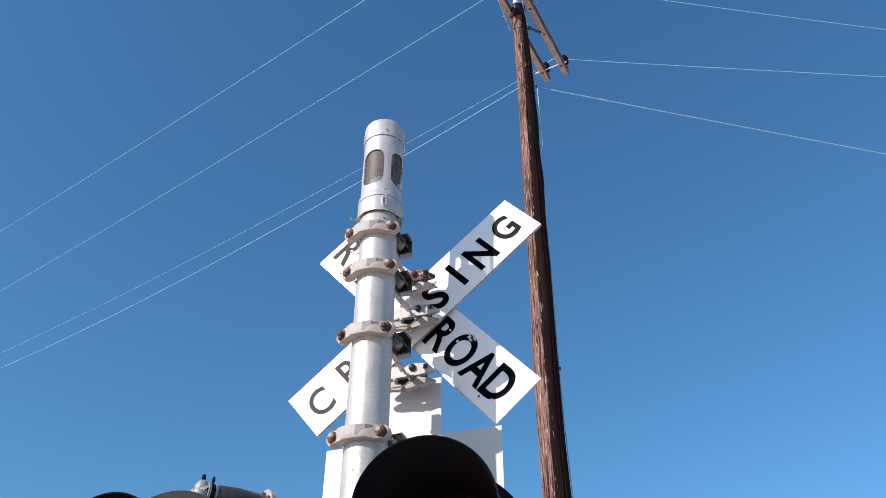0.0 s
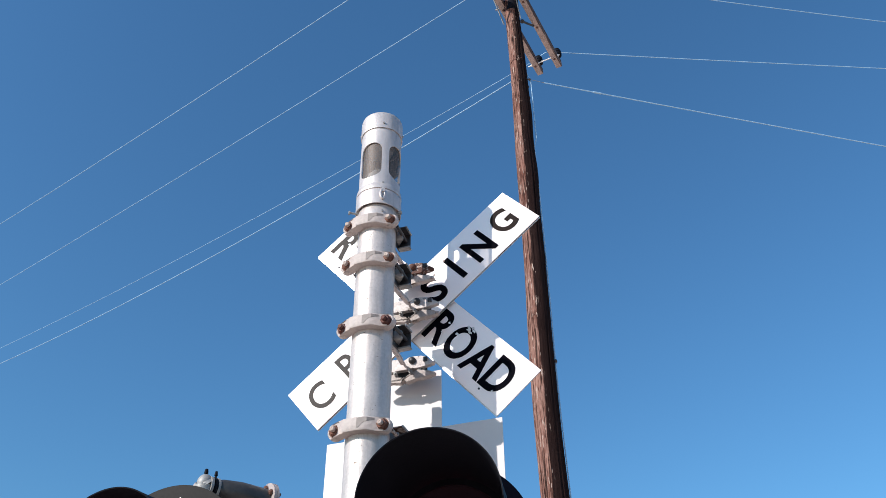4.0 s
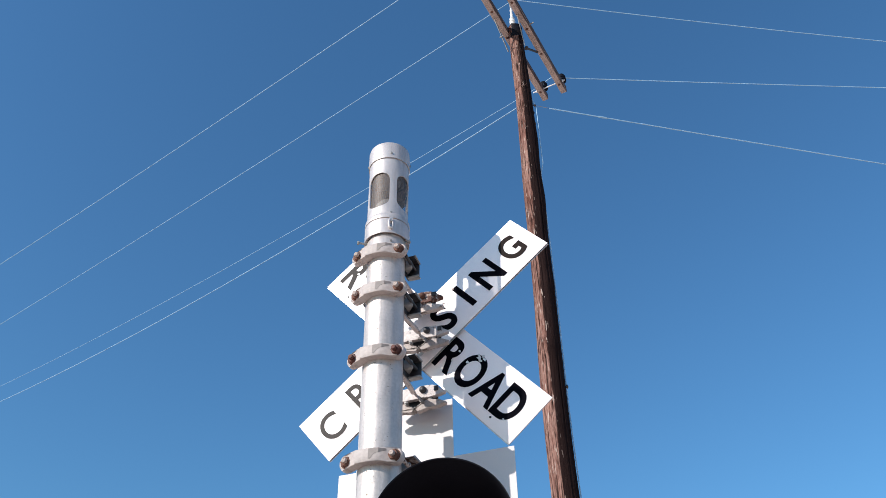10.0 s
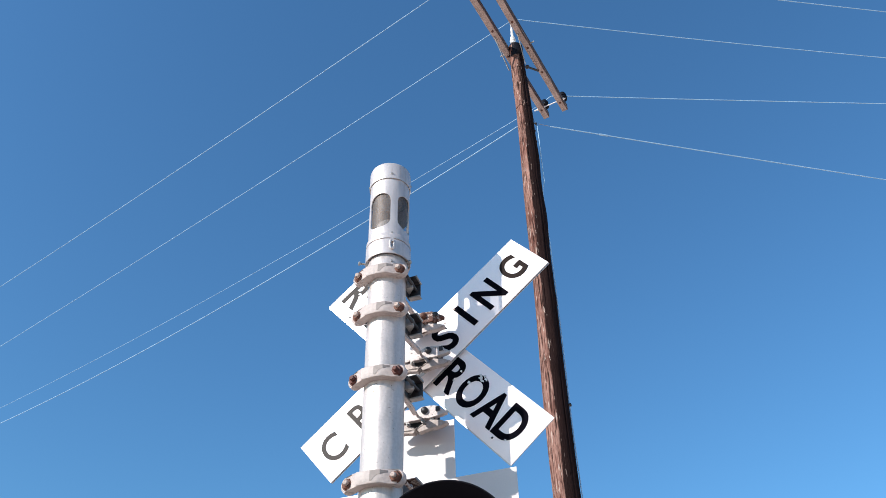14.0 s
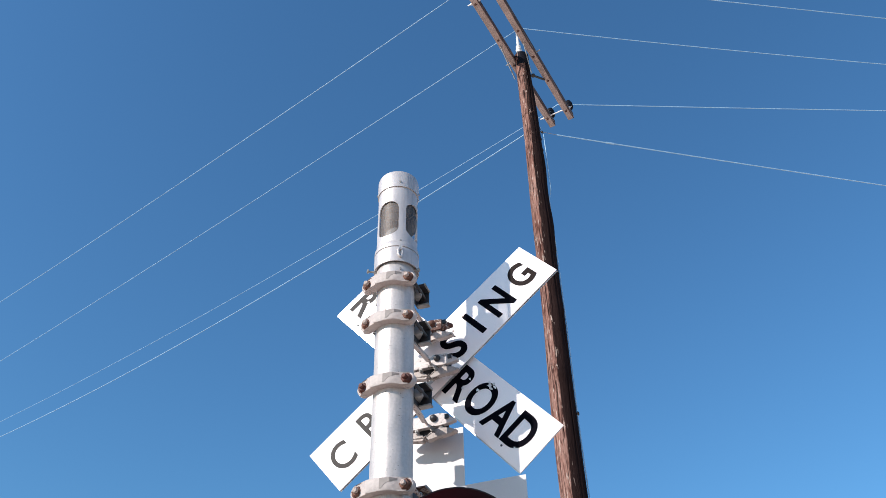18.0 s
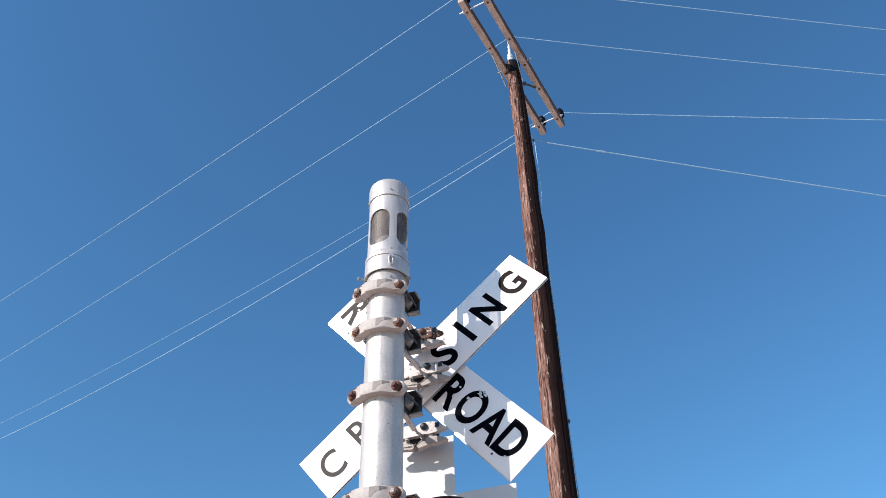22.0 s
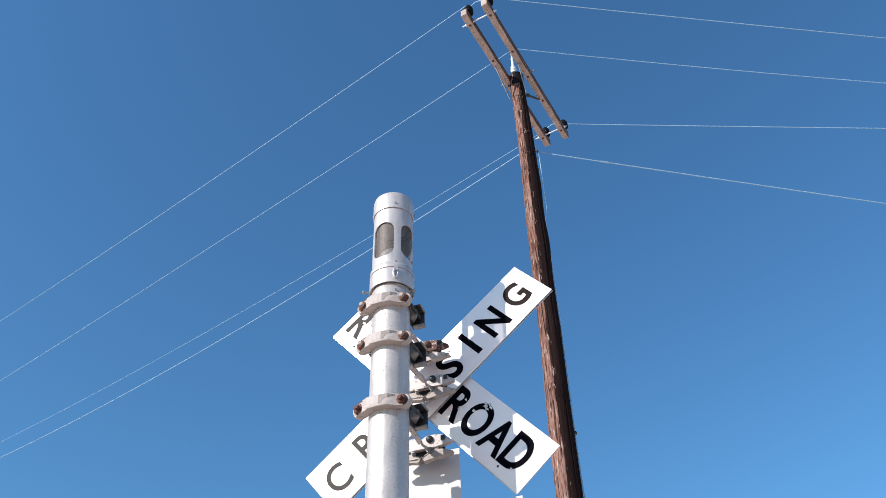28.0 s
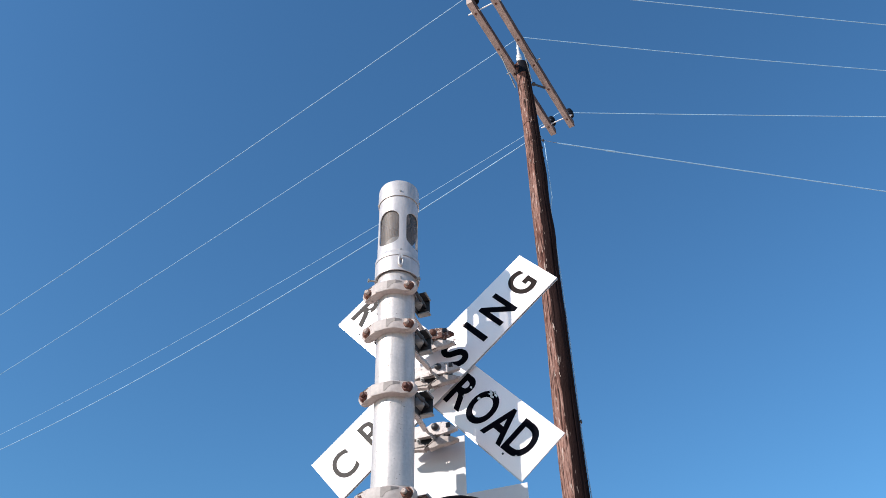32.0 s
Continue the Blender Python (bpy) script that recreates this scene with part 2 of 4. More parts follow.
# the shade on the arms' side is painted into their wood colour
painted_edge_shade(ARM_WOOD)
PALE = material("pale_chip", (0.74, 0.73, 0.72), 0.5, 0.0, 0.06, 150, 20, 0.1, 0.001)
# sky reflection painted into both wire colours as blue, the first one fainter
DIM_WIRE = material("dim_sky_tinted_wire", (0.25, 0.40, 0.56), 0.6, 0.0, 0.12, 30, 3, 0.0)
WIRE = material("sky_tinted_wire", (0.32, 0.50, 0.68), 0.6, 0.0, 0.12, 30, 3, 0.0)
CERAMIC = material("white_ceramic", (0.72, 0.70, 0.67), 0.3, 0.0, 0.1, 40, 9, 0.05, 0.001, (0.3, 0.25, 0.2), 0.66)
# dark steel; on the channels and bracket feet it also stands for shade
DARK_AND_SHADE_STEEL = material("dark_and_shade_steel", (0.024, 0.022, 0.025), 0.5, 0.0, 0.25, 80, 10, 0.3, 0.002)
PALE_JAW = material("pale_cast_jaw", (0.50, 0.43, 0.40), 0.65, 0.0, 0.2, 110, 14, 0.5, 0.003, (0.10, 0.055, 0.04), 0.55)
BROWN_JAW = material("brownish_cast_jaw", (0.34, 0.29, 0.27), 0.65, 0.0, 0.2, 110, 14, 0.5, 0.003, (0.10, 0.07, 0.06), 0.575)
JAW = material("cast_jaw", (0.50, 0.445, 0.43), 0.6, 0.0, 0.2, 110, 14, 0.5, 0.003, (0.075, 0.055, 0.05), 0.56)
PAD = material("grey_patch", (0.235, 0.20, 0.185), 0.6, 0.0, 0.14, 90, 12, 0.4, 0.002)
GREY_CAST = material("weathered_grey_pipe", (0.042, 0.039, 0.037), 0.40, 0.0, 0.2, 70, 10, 0.4, 0.003, (0.10, 0.085, 0.075), 0.64)
FLANGE = material("rust_stained_flange", (0.36, 0.30, 0.285), 0.65, 0.0, 0.2, 120, 14, 0.4, 0.002, (0.09, 0.04, 0.03), 0.56)
GRAVEL = material("dry_gravel_ground", (0.64, 0.49, 0.395), 0.95, 0.0, 0.3, 18, 0.35, 0.8, 0.03, (0.12, 0.11, 0.09), 0.6)
CONCRETE = material("concrete", (0.36, 0.34, 0.31), 0.9, 0.0, 0.15, 60, 6, 0.5, 0.004, (0.22, 0.2, 0.18), 0.6)


def wood_material():
    """Old creosoted pole wood: long vertical grain and dark checks, reddish brown."""
    m = bpy.data.materials.new("pole_wood")
    m.use_nodes = True
    nt = m.node_tree
    b = nt.nodes["Principled BSDF"]
    co = nt.nodes.new("ShaderNodeTexCoord")
    mp = nt.nodes.new("ShaderNodeMapping")
    mp.inputs["Scale"].default_value = (60, 60, 7)
    nt.links.new(co.outputs["Object"], mp.inputs["Vector"])
    n1 = nt.nodes.new("ShaderNodeTexNoise")
    n1.inputs["Scale"].default_value, n1.inputs["Detail"].default_value, n1.inputs["Roughness"].default_value = 1.0, 8, 0.65
    nt.links.new(mp.outputs[0], n1.inputs["Vector"])
    n2 = nt.nodes.new("ShaderNodeTexNoise")
    n2.inputs["Scale"].default_value, n2.inputs["Detail"].default_value = 2.2, 5
    nt.links.new(co.outputs["Object"], n2.inputs["Vector"])
    r = nt.nodes.new("ShaderNodeValToRGB")
    e = r.color_ramp.elements
    e[0].position, e[0].color = 0.34, (0.045, 0.021, 0.017, 1)
    e[1].position, e[1].color = 0.60, (0.315, 0.187, 0.153, 1)
    k = e.new(0.45)
    k.color = (0.195, 0.101, 0.081, 1)
    nt.links.new(n1.outputs[0], r.inputs[0])
    mx = nt.nodes.new("ShaderNodeMix")
    mx.data_type, mx.blend_type = "RGBA", "MULTIPLY"
    mr = nt.nodes.new("ShaderNodeMapRange")
    mr.inputs[1].default_value, mr.inputs[2].default_value = 0.42, 0.62
    nt.links.new(n2.outputs[0], mr.inputs[0])
    nt.links.new(mr.outputs[0], mx.inputs[0])
    nt.links.new(r.outputs[0], mx.inputs[6])
    mx.inputs[7].default_value = (0.72, 0.62, 0.60, 1)
    # fine drying cracks along the grain
    mpc = nt.nodes.new("ShaderNodeMapping")
    mpc.inputs["Scale"].default_value = (75, 75, 1.7)
    nt.links.new(co.outputs["Object"], mpc.inputs["Vector"])
    nc = nt.nodes.new("ShaderNodeTexNoise")
    nc.inputs["Scale"].default_value, nc.inputs["Detail"].default_value, nc.inputs["Roughness"].default_value = 1.0, 6, 0.6
    nt.links.new(mpc.outputs[0], nc.inputs["Vector"])
    rc = nt.nodes.new("ShaderNodeMapRange")
    rc.inputs[1].default_value, rc.inputs[2].default_value, rc.inputs[3].default_value, rc.inputs[4].default_value = 0.38, 0.50, 0.10, 1.0
    nt.links.new(nc.outputs[0], rc.inputs[0])
    mc = nt.nodes.new("ShaderNodeMix")
    mc.data_type, mc.blend_type = "RGBA", "MULTIPLY"
    mc.inputs[0].default_value = 1.0
    nt.links.new(mx.outputs[2], mc.inputs[6])
    nt.links.new(rc.outputs[0], mc.inputs[7])
    # tar and painted shade darken one side of the trunk, ragged along the grain
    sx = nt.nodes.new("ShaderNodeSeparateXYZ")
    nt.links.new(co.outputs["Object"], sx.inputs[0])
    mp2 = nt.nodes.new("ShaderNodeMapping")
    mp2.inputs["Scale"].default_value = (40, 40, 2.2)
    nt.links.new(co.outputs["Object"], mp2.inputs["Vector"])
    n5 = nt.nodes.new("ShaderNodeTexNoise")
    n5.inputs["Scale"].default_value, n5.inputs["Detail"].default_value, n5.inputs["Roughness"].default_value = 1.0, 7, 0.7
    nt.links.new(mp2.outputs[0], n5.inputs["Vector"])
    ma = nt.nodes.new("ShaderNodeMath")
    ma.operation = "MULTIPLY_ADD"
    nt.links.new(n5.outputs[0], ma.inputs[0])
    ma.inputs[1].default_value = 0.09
    # this dark side narrows towards the top
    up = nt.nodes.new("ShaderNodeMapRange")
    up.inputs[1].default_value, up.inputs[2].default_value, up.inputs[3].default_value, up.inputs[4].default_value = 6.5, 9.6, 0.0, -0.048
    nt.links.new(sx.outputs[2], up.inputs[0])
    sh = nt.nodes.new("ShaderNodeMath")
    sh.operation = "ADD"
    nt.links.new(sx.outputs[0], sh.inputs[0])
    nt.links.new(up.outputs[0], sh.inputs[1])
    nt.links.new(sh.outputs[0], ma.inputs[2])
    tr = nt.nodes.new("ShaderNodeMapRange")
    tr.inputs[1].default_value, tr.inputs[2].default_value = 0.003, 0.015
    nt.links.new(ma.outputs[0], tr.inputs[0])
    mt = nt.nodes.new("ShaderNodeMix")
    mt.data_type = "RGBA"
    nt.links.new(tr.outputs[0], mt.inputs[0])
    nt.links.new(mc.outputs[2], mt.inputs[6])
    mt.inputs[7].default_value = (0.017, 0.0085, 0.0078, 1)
    # pale flecks near the edge of the dark side
    mp3 = nt.nodes.new("ShaderNodeMapping")
    mp3.inputs["Scale"].default_value = (70, 70, 8)
    nt.links.new(co.outputs["Object"], mp3.inputs["Vector"])
    n6 = nt.nodes.new("ShaderNodeTexNoise")
    n6.inputs["Scale"].default_value, n6.inputs["Detail"].default_value = 1.0, 4
    nt.links.new(mp3.outputs[0], n6.inputs["Vector"])
    fr = nt.nodes.new("ShaderNodeMapRange")
    fr.inputs[1].default_value, fr.inputs[2].default_value = 0.635, 0.66
    nt.links.new(n6.outputs[0], fr.inputs[0])
    # the flecks keep to a band beside the dark side's edge
    band = nt.nodes.new("ShaderNodeMapRange")
    band.inputs[1].default_value, band.inputs[2].default_value, band.inputs[3].default_value, band.inputs[4].default_value = 0.017, 0.045, 1.0, 0.0
    nt.links.new(ma.outputs[0], band.inputs[0])
    keep = nt.nodes.new("ShaderNodeMath")
    keep.operation = "MULTIPLY"
    nt.links.new(fr.outputs[0], keep.inputs[0])
    nt.links.new(band.outputs[0], keep.inputs[1])
    mf = nt.nodes.new("ShaderNodeMix")
    mf.data_type = "RGBA"
    nt.links.new(keep.outputs[0], mf.inputs[0])
    nt.links.new(mt.outputs[2], mf.inputs[6])
    mf.inputs[7].default_value = (0.38, 0.29, 0.25, 1)
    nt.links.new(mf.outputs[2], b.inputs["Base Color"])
    b.inputs["Roughness"].default_value = 0.9
    b.inputs["Specular IOR Level"].default_value = 0.08
    bp = nt.nodes.new("ShaderNodeBump")
    bp.inputs["Strength"].default_value, bp.inputs["Distance"].default_value = 0.9, 0.012
    nt.links.new(n1.outputs[0], bp.inputs["Height"])
    nt.links.new(bp.outputs[0], b.inputs["Normal"])
    return m


def screen_material(name, low, high):
    """Close-woven brown wire screen; low and high set how far it is shut."""
    m = bpy.data.materials.new(name)
    m.use_nodes = True
    nt = m.node_tree
    b = nt.nodes["Principled BSDF"]
    b.inputs["Base Color"].default_value = (0.205, 0.175, 0.163, 1)
    b.inputs["Roughness"].default_value, b.inputs["Metallic"].default_value = 0.55, 0.3
    co = nt.nodes.new("ShaderNodeTexCoord")
    w = nt.nodes.new("ShaderNodeTexWave")
    w.wave_type, w.bands_direction = "BANDS", "X"
    w.inputs["Scale"].default_value, w.inputs["Distortion"].default_value = 45, 4.0
    nt.links.new(co.outputs["Object"], w.inputs["Vector"])
    n = nt.nodes.new("ShaderNodeTexNoise")
    n.inputs["Scale"].default_value = 25
    nt.links.new(co.outputs["Object"], n.inputs["Vector"])
    nr = nt.nodes.new("ShaderNodeMapRange")
    nr.inputs[3].default_value, nr.inputs[4].default_value = low, high
    nt.links.new(n.outputs[0], nr.inputs[0])
    a = nt.nodes.new("ShaderNodeMath")
    a.operation = "MULTIPLY_ADD"
    nt.links.new(w.outputs[1], a.inputs[0])
    a.inputs[1].default_value = 0.14
    nt.links.new(nr.outputs[0], a.inputs[2])
    t = nt.nodes.new("ShaderNodeBsdfTransparent")
    mix = nt.nodes.new("ShaderNodeMixShader")
    nt.links.new(a.outputs[0], mix.inputs[0])
    nt.links.new(t.outputs[0], mix.inputs[1])
    nt.links.new(b.outputs[0], mix.inputs[2])
    nt.links.new(mix.outputs[0], nt.nodes["Material Output"].inputs[0])
    return m


def glow_material(strength):
    m = bpy.data.materials.new("red_glow")
    m.use_nodes = True
    b = m.node_tree.nodes["Principled BSDF"]
    b.inputs["Base Color"].default_value = (0.6, 0.02, 0.02, 1)
    b.inputs["Emission Color"].default_value = (1.0, 0.035, 0.11, 1)
    b.inputs["Emission Strength"].default_value = strength
    return m


WOOD = wood_material()
SCREEN, OPEN_SCREEN = screen_material("shut_screen", 0.9, 1.1), screen_material("open_screen", 0.30, 0.52)
RED_GLOW, DIM_GLOW = glow_material(18.0), glow_material(4.0)


# ---- mesh helpers ----
def part(name, bm, mat, parent=None, label="", m=None, smooth=True):
    """Links a bmesh as one mesh object, under a parent or on its own."""
    me = bpy.data.meshes.new(name)
    bmesh.ops.recalc_face_normals(bm, faces=bm.faces)
    bm.to_mesh(me)
    bm.free()
    me.materials.append(mat)
    for p in me.polygons:
        p.use_smooth = smooth
    if smooth:
        me.set_sharp_from_angle(angle=radians(38))
    ob = new(name, me)
    if parent:
        ob.parent = parent
    if m is not None:
        ob.matrix_basis = m
    if label:
        tagged(ob, label)
    return ob


def thing(name, m, label, category, group="", kind=""):
    ob = new(name)
    ob.empty_display_size = 0.1
    ob.matrix_basis = m
    return tagged(ob, label, category, group, kind)


def box(bm, x0, x1, y0, y1, z0, z1, bevel=0.0):
    r = bmesh.ops.create_cube(bm, size=1.0)
    vs = r["verts"]
    for v in vs:
        v.co = Vector(((x0 + x1) / 2 + v.co.x * (x1 - x0), (y0 + y1) / 2 + v.co.y * (y1 - y0), (z0 + z1) / 2 + v.co.z * (z1 - z0)))
    if bevel:
        es = list({e for v in vs for e in v.link_edges})
        bmesh.ops.bevel(bm, geom=es, offset=bevel, segments=2, affect="EDGES", profile=0.5)


def lathe(bm, profile, seg=48, m=None, close=True):
    """Turns (radius, height) pairs round z."""
    m = m or Matrix()
    rings = []
    for r, z in profile:
        if r < 1e-5:
            rings.append([bm.verts.new(m @ Vector((0, 0, z)))])
        else:
            rings.append([bm.verts.new(m @ Vector((r * math.cos(a), r * math.sin(a), z))) for a in (2 * math.pi * i / seg for i in range(seg))])
    for a, b in zip(rings, rings[1:]):
        for i in range(seg):
            j = (i + 1) % seg
            if len(a) == 1 and len(b) > 1:
                bm.faces.new((a[0], b[i], b[j]))
            elif len(b) == 1 and len(a) > 1:
                bm.faces.new((a[i], b[0], a[j]))
            elif len(a) > 1 and len(b) > 1:
                bm.faces.new((a[i], a[j], b[j], b[i]))


def rod(bm, a, b, r, seg=12, r2=None, caps=True):
    """A straight round bar from a to b."""
    a, b = Vector(a), Vector(b)
    q = (b - a).to_track_quat("Z", "Y").to_matrix().to_4x4()
    m = Matrix.Translation(a) @ q
    n = (b - a).length
    r2 = r if r2 is None else r2
    prof = [(r, 0), (r2, n)]
    if caps:
        prof = [(0, 0)] + prof + [(0, n)]
    lathe(bm, prof, seg, m)


def hexagon(bm, centre, axis, r, h):
    """A six-sided nut with chamfered edge; axis is the way it points."""
    q = Vector(axis).to_track_quat("Z", "Y").to_matrix().to_4x4()
    lathe(bm, [(0, 0), (r, 0), (r, h * 0.75), (r * 0.86, h), (0, h)], 6, Matrix.Translation(centre) @ q)


def extrude_poly(bm, pts, lo, hi, to3=None, bevel=0.0):
    """A flat outline of (u, v) pairs given thickness from lo to hi along the third axis; to3 turns (u, v, w) into a place."""
    to3 = to3 or (lambda u, v, w: (u, v, w))
    a = [bm.verts.new(to3(u, v, lo)) for u, v in pts]
    b = [bm.verts.new(to3(u, v, hi)) for u, v in pts]
    fs = [bm.faces.new(a), bm.faces.new(b[::-1])]
    for i in range(len(pts)):
        j = (i + 1) % len(pts)
        fs.append(bm.faces.new((a[i], b[i], b[j], a[j])))
    if bevel:
        es = list({e for f in fs[:2] for e in f.edges})
        bmesh.ops.bevel(bm, geom=es, offset=bevel, segments=2, affect="EDGES", profile=0.5)


def tube(bm, pts, radii, seg=12):
    """A round tube through places, with a radius for each."""
    rings = []
    for i, p in enumerate(pts):
        d = (Vector(pts[min(i + 1, len(pts) - 1)]) - Vector(pts[max(i - 1, 0)])).normalized()
        u = d.orthogonal() if i == 0 else rings[-1][1] - d * rings[-1][1].dot(d)
        u.normalize()
        w = d.cross(u)
        r = radii[i] if isinstance(radii, (list, tuple)) else radii
        rings.append(([bm.verts.new(Vector(p) + r * (math.cos(a) * u + math.sin(a) * w)) for a in (2 * math.pi * k / seg for k in range(seg))], u))
    for (a, _), (b, _) in zip(rings, rings[1:]):
        for i in range(seg):
            j = (i + 1) % seg
            bm.faces.new((a[i], a[j], b[j], b[i]))
    bm.faces.new(rings[0][0][::-1])
    bm.faces.new(rings[-1][0])


def letter(ch, size, fat=0.0, depth=0.0008, squeeze=1.0):
    """One capital as a bmesh, centred on the origin, in the xz plane and facing -y."""
    cu = bpy.data.curves.new("letter", "FONT")
    cu.body, cu.size, cu.offset, cu.resolution_u = ch, size, fat, 6
    cu.align_x, cu.align_y = "LEFT", "BOTTOM_BASELINE"
    ob = new("letter", cu)
    me = ob.to_mesh()
    bm = bmesh.new()
    bm.from_mesh(me)
    ob.to_mesh_clear()
    bpy.data.objects.remove(ob)
    bpy.data.curves.remove(cu)
    xs, ys = [v.co.x for v in bm.verts], [v.co.y for v in bm.verts]
    cx, cy = (min(xs) + max(xs)) / 2, (min(ys) + max(ys)) / 2
    for v in bm.verts:
        v.co = Vector(((v.co.x - cx) * squeeze, 0.0, v.co.y - cy))
    r = bmesh.ops.extrude_face_region(bm, geom=bm.faces[:])
    for g in r["geom"]:
        if isinstance(g, bmesh.types.BMVert):
            g.co.y -= depth
    return bm


# ---- ground ----
bm = bmesh.new()
N = 40
gv = [[bm.verts.new((x, y, 0.0)) for x in [math.copysign(abs(i / N) ** 3, i) * 2000 for i in range(-N, N + 1)]] for y in [math.copysign(abs(j / N) ** 3, j) * 2000 for j in range(-N, N + 1)]]
for row in gv:
    for v in row:
        v.co.z = 0.03 * noise.noise(v.co * 0.4) * min(1.0, max(0.0, v.co.length - 4) / 4) - 0.01
for j in range(2 * N):
    for i in range(2 * N):
        bm.faces.new((gv[j][i], gv[j][i + 1], gv[j + 1][i + 1], gv[j + 1][i]))
ground = part("ground", bm, GRAVEL)
tagged(ground, "dry gravelly ground under the crossing signal", "ground", kind="structure")

# ---- the crossing signal: everything hangs on one steel mast ----
MAST = pose(-0.276, 2.465, 0, 0, 0, -19.47)      # local x along the sign, local y away from the road
MAST_R = 0.0705

mast = thing("signal_mast", MAST, "silver-painted steel pipe mast standing on a concrete footing", "mast")
bm = bmesh.new()
lathe(bm, [(MAST_R, 0.12)] + [(MAST_R + 0.0006 * noise.noise(Vector((0, 0, z * 3.1))), z) for z in np.linspace(0.2, 3.47, 60)] + [(0.06, 3.475), (0.0, 3.475)], 64)
part("pipe", bm, MAST_PAINT, mast)
bm = bmesh.new()
lathe(bm, [(0, 0.10), (0.19, 0.10), (0.19, 0.135), (0.11, 0.15), (0.085, 0.30), (0.0725, 0.31)], 40)
part("base_flange", bm, CAST, mast, "cast base flange")
for i in range(4):
    a = math.pi / 4 + i * math.pi / 2
    bm = bmesh.new()
    hexagon(bm, (0.155 * math.cos(a), 0.155 * math.sin(a), 0.135), (0, 0, 1), 0.022, 0.02)
    rod(bm, (0.155 * math.cos(a), 0.155 * math.sin(a), 0.1), (0.155 * math.cos(a), 0.155 * math.sin(a), 0.185), 0.012)
    part("anchor_bolt", bm, RUST, mast)
bm = bmesh.new()
box(bm, -0.3, 0.3, -0.3, 0.3, -0.4, 0.10, 0.02)
foot = part("footing", bm, CONCRETE)
foot.matrix_basis = MAST
tagged(foot, "square concrete footing under the signal mast", "footing")


# ---- bell on top of the mast ----
def bell():
    ob = thing("crossing_bell", pose(-0.276, 2.465, 3.44), "silver cylindrical bell with screened oblong openings atop the mast", "bell")
    r, z0, z1 = 0.0805, 0.085, 0.405
    wz, wh, wa = 0.228, 0.090, radians(34.5)      # middle, half height and half width of an opening
    t = 0.004
    # shell with four oblong openings
    bm = bmesh.new()
    n = 64

    def at(rad, a, z):
        return Vector((rad * math.cos(a), rad * math.sin(a), z))

    def pill(k):
        """Outline of an opening in angle and height, straight sides and round ends."""
        s = 2 * math.pi * k / n
        w, h = wa * r, wh
        x, y = math.cos(s), math.sin(s)
        # straight sides, half-round ends
        k2 = w * 0.75
        if abs(y) < 0.5:
            return math.copysign(w, x) / r, (y / 0.5) * (h - k2)
        c = math.acos(min(1.0, max(-1.0, abs(x) / 0.8660254))) if abs(x) < 0.8660254 else 0.0
        return math.copysign(w * math.cos(c), x) / r, math.copysign(h - k2 + k2 * math.sin(c), y)

    def cell(k):
        s = 2 * math.pi * k / n
        x, y = math.cos(s), math.sin(s)
        q = max(abs(x), abs(y))
        return x / q * math.pi / 4, (z0 + z1) / 2 - wz + y / q * (z1 - z0) / 2

    for c in range(4):
        mid = radians(-116 + 90 * c)
        loops = []
        for rad, f in ((r, 1), (r, 0.5), (r, 0), (r - t, 0), (r - t, 0.5), (r - t, 1)):
            loop = []
            for k in range(n):
                (a0, h0), (a1, h1) = pill(k), cell(k)
                loop.append(bm.verts.new(at(rad, mid + a0 + (a1 - a0) * f, wz + h0 + (h1 - h0) * f)))
            loops.append(loop)
        for A, B in zip(loops, loops[1:]):
            for k in range(n):
                j = (k + 1) % n
                bm.faces.new((A[k], A[j], B[j], B[k]))
    bmesh.ops.remove_doubles(bm, verts=bm.verts, dist=0.0004)
    part("shell", bm, SILVER, ob)
    bm = bmesh.new()
    lathe(bm, [(0.0755, 0.400), (0.0820, 0.400), (0.0820, 0.394), (0.0846, 0.394), (0.0850, 0.400), (0.0848, 0.408), (0.0846, 0.470), (0.082, 0.481), (0.074, 0.487), (0.03, 0.491), (0, 0.492)], 64)
    part("cap", bm, SILVER, ob)
    bm = bmesh.new()
    lathe(bm, [(0.0740, 0.008), (0.0840, 0.008), (0.0840, 0.001), (0.0868, 0.001), (0.0872, 0.006), (0.0872, 0.067), (0.0866, 0.070), (0.0822, 0.070), (0.0822, 0.0745), (0.0872, 0.0745), (0.0878, 0.079), (0.0868, 0.094), (0.0815, 0.104), (0.079, 0.104)], 64)
    part("collar", bm, SILVER, ob)
    bm = bmesh.new()
    lathe(bm, [(0.0738, -0.075), (0.0758, -0.075), (0.0765, 0.0), (0.0738, 0.004)], 64)
    part("socket", bm, SILVER, ob)
    # rear screens are shut to hide sky from the camera, with gaps for sunlight
    for start, span, low, mat, text in ((-154.5, 77, 0.12, OPEN_SCREEN, "thin brown wire screen in an opening"), (-64.5, 77, 0.12, OPEN_SCREEN, "thin brown wire screen in an opening"), (25.5, 77, 0.232, SCREEN, "shut screen cut to the camera view, open below for sunlight"), (114.0, 54, 0.12, SCREEN, "shut screen cut to the camera view, open at one side")):
        bm = bmesh.new()
        rows = [[bm.verts.new((0.0742 * math.cos(a), 0.0742 * math.sin(a), z)) for a in (radians(start + span * k / 16) for k in range(17))] for z in (low, 0.27, 0.34)]
        for A, B in zip(rows, rows[1:]):
            for k in range(16):
                bm.faces.new((A[k], A[k + 1], B[k + 1], B[k]))
        part("wire_screen", bm, mat, ob, text)
    # works inside: a horn rising from below and a driver hung from the cap
    bm = bmesh.new()
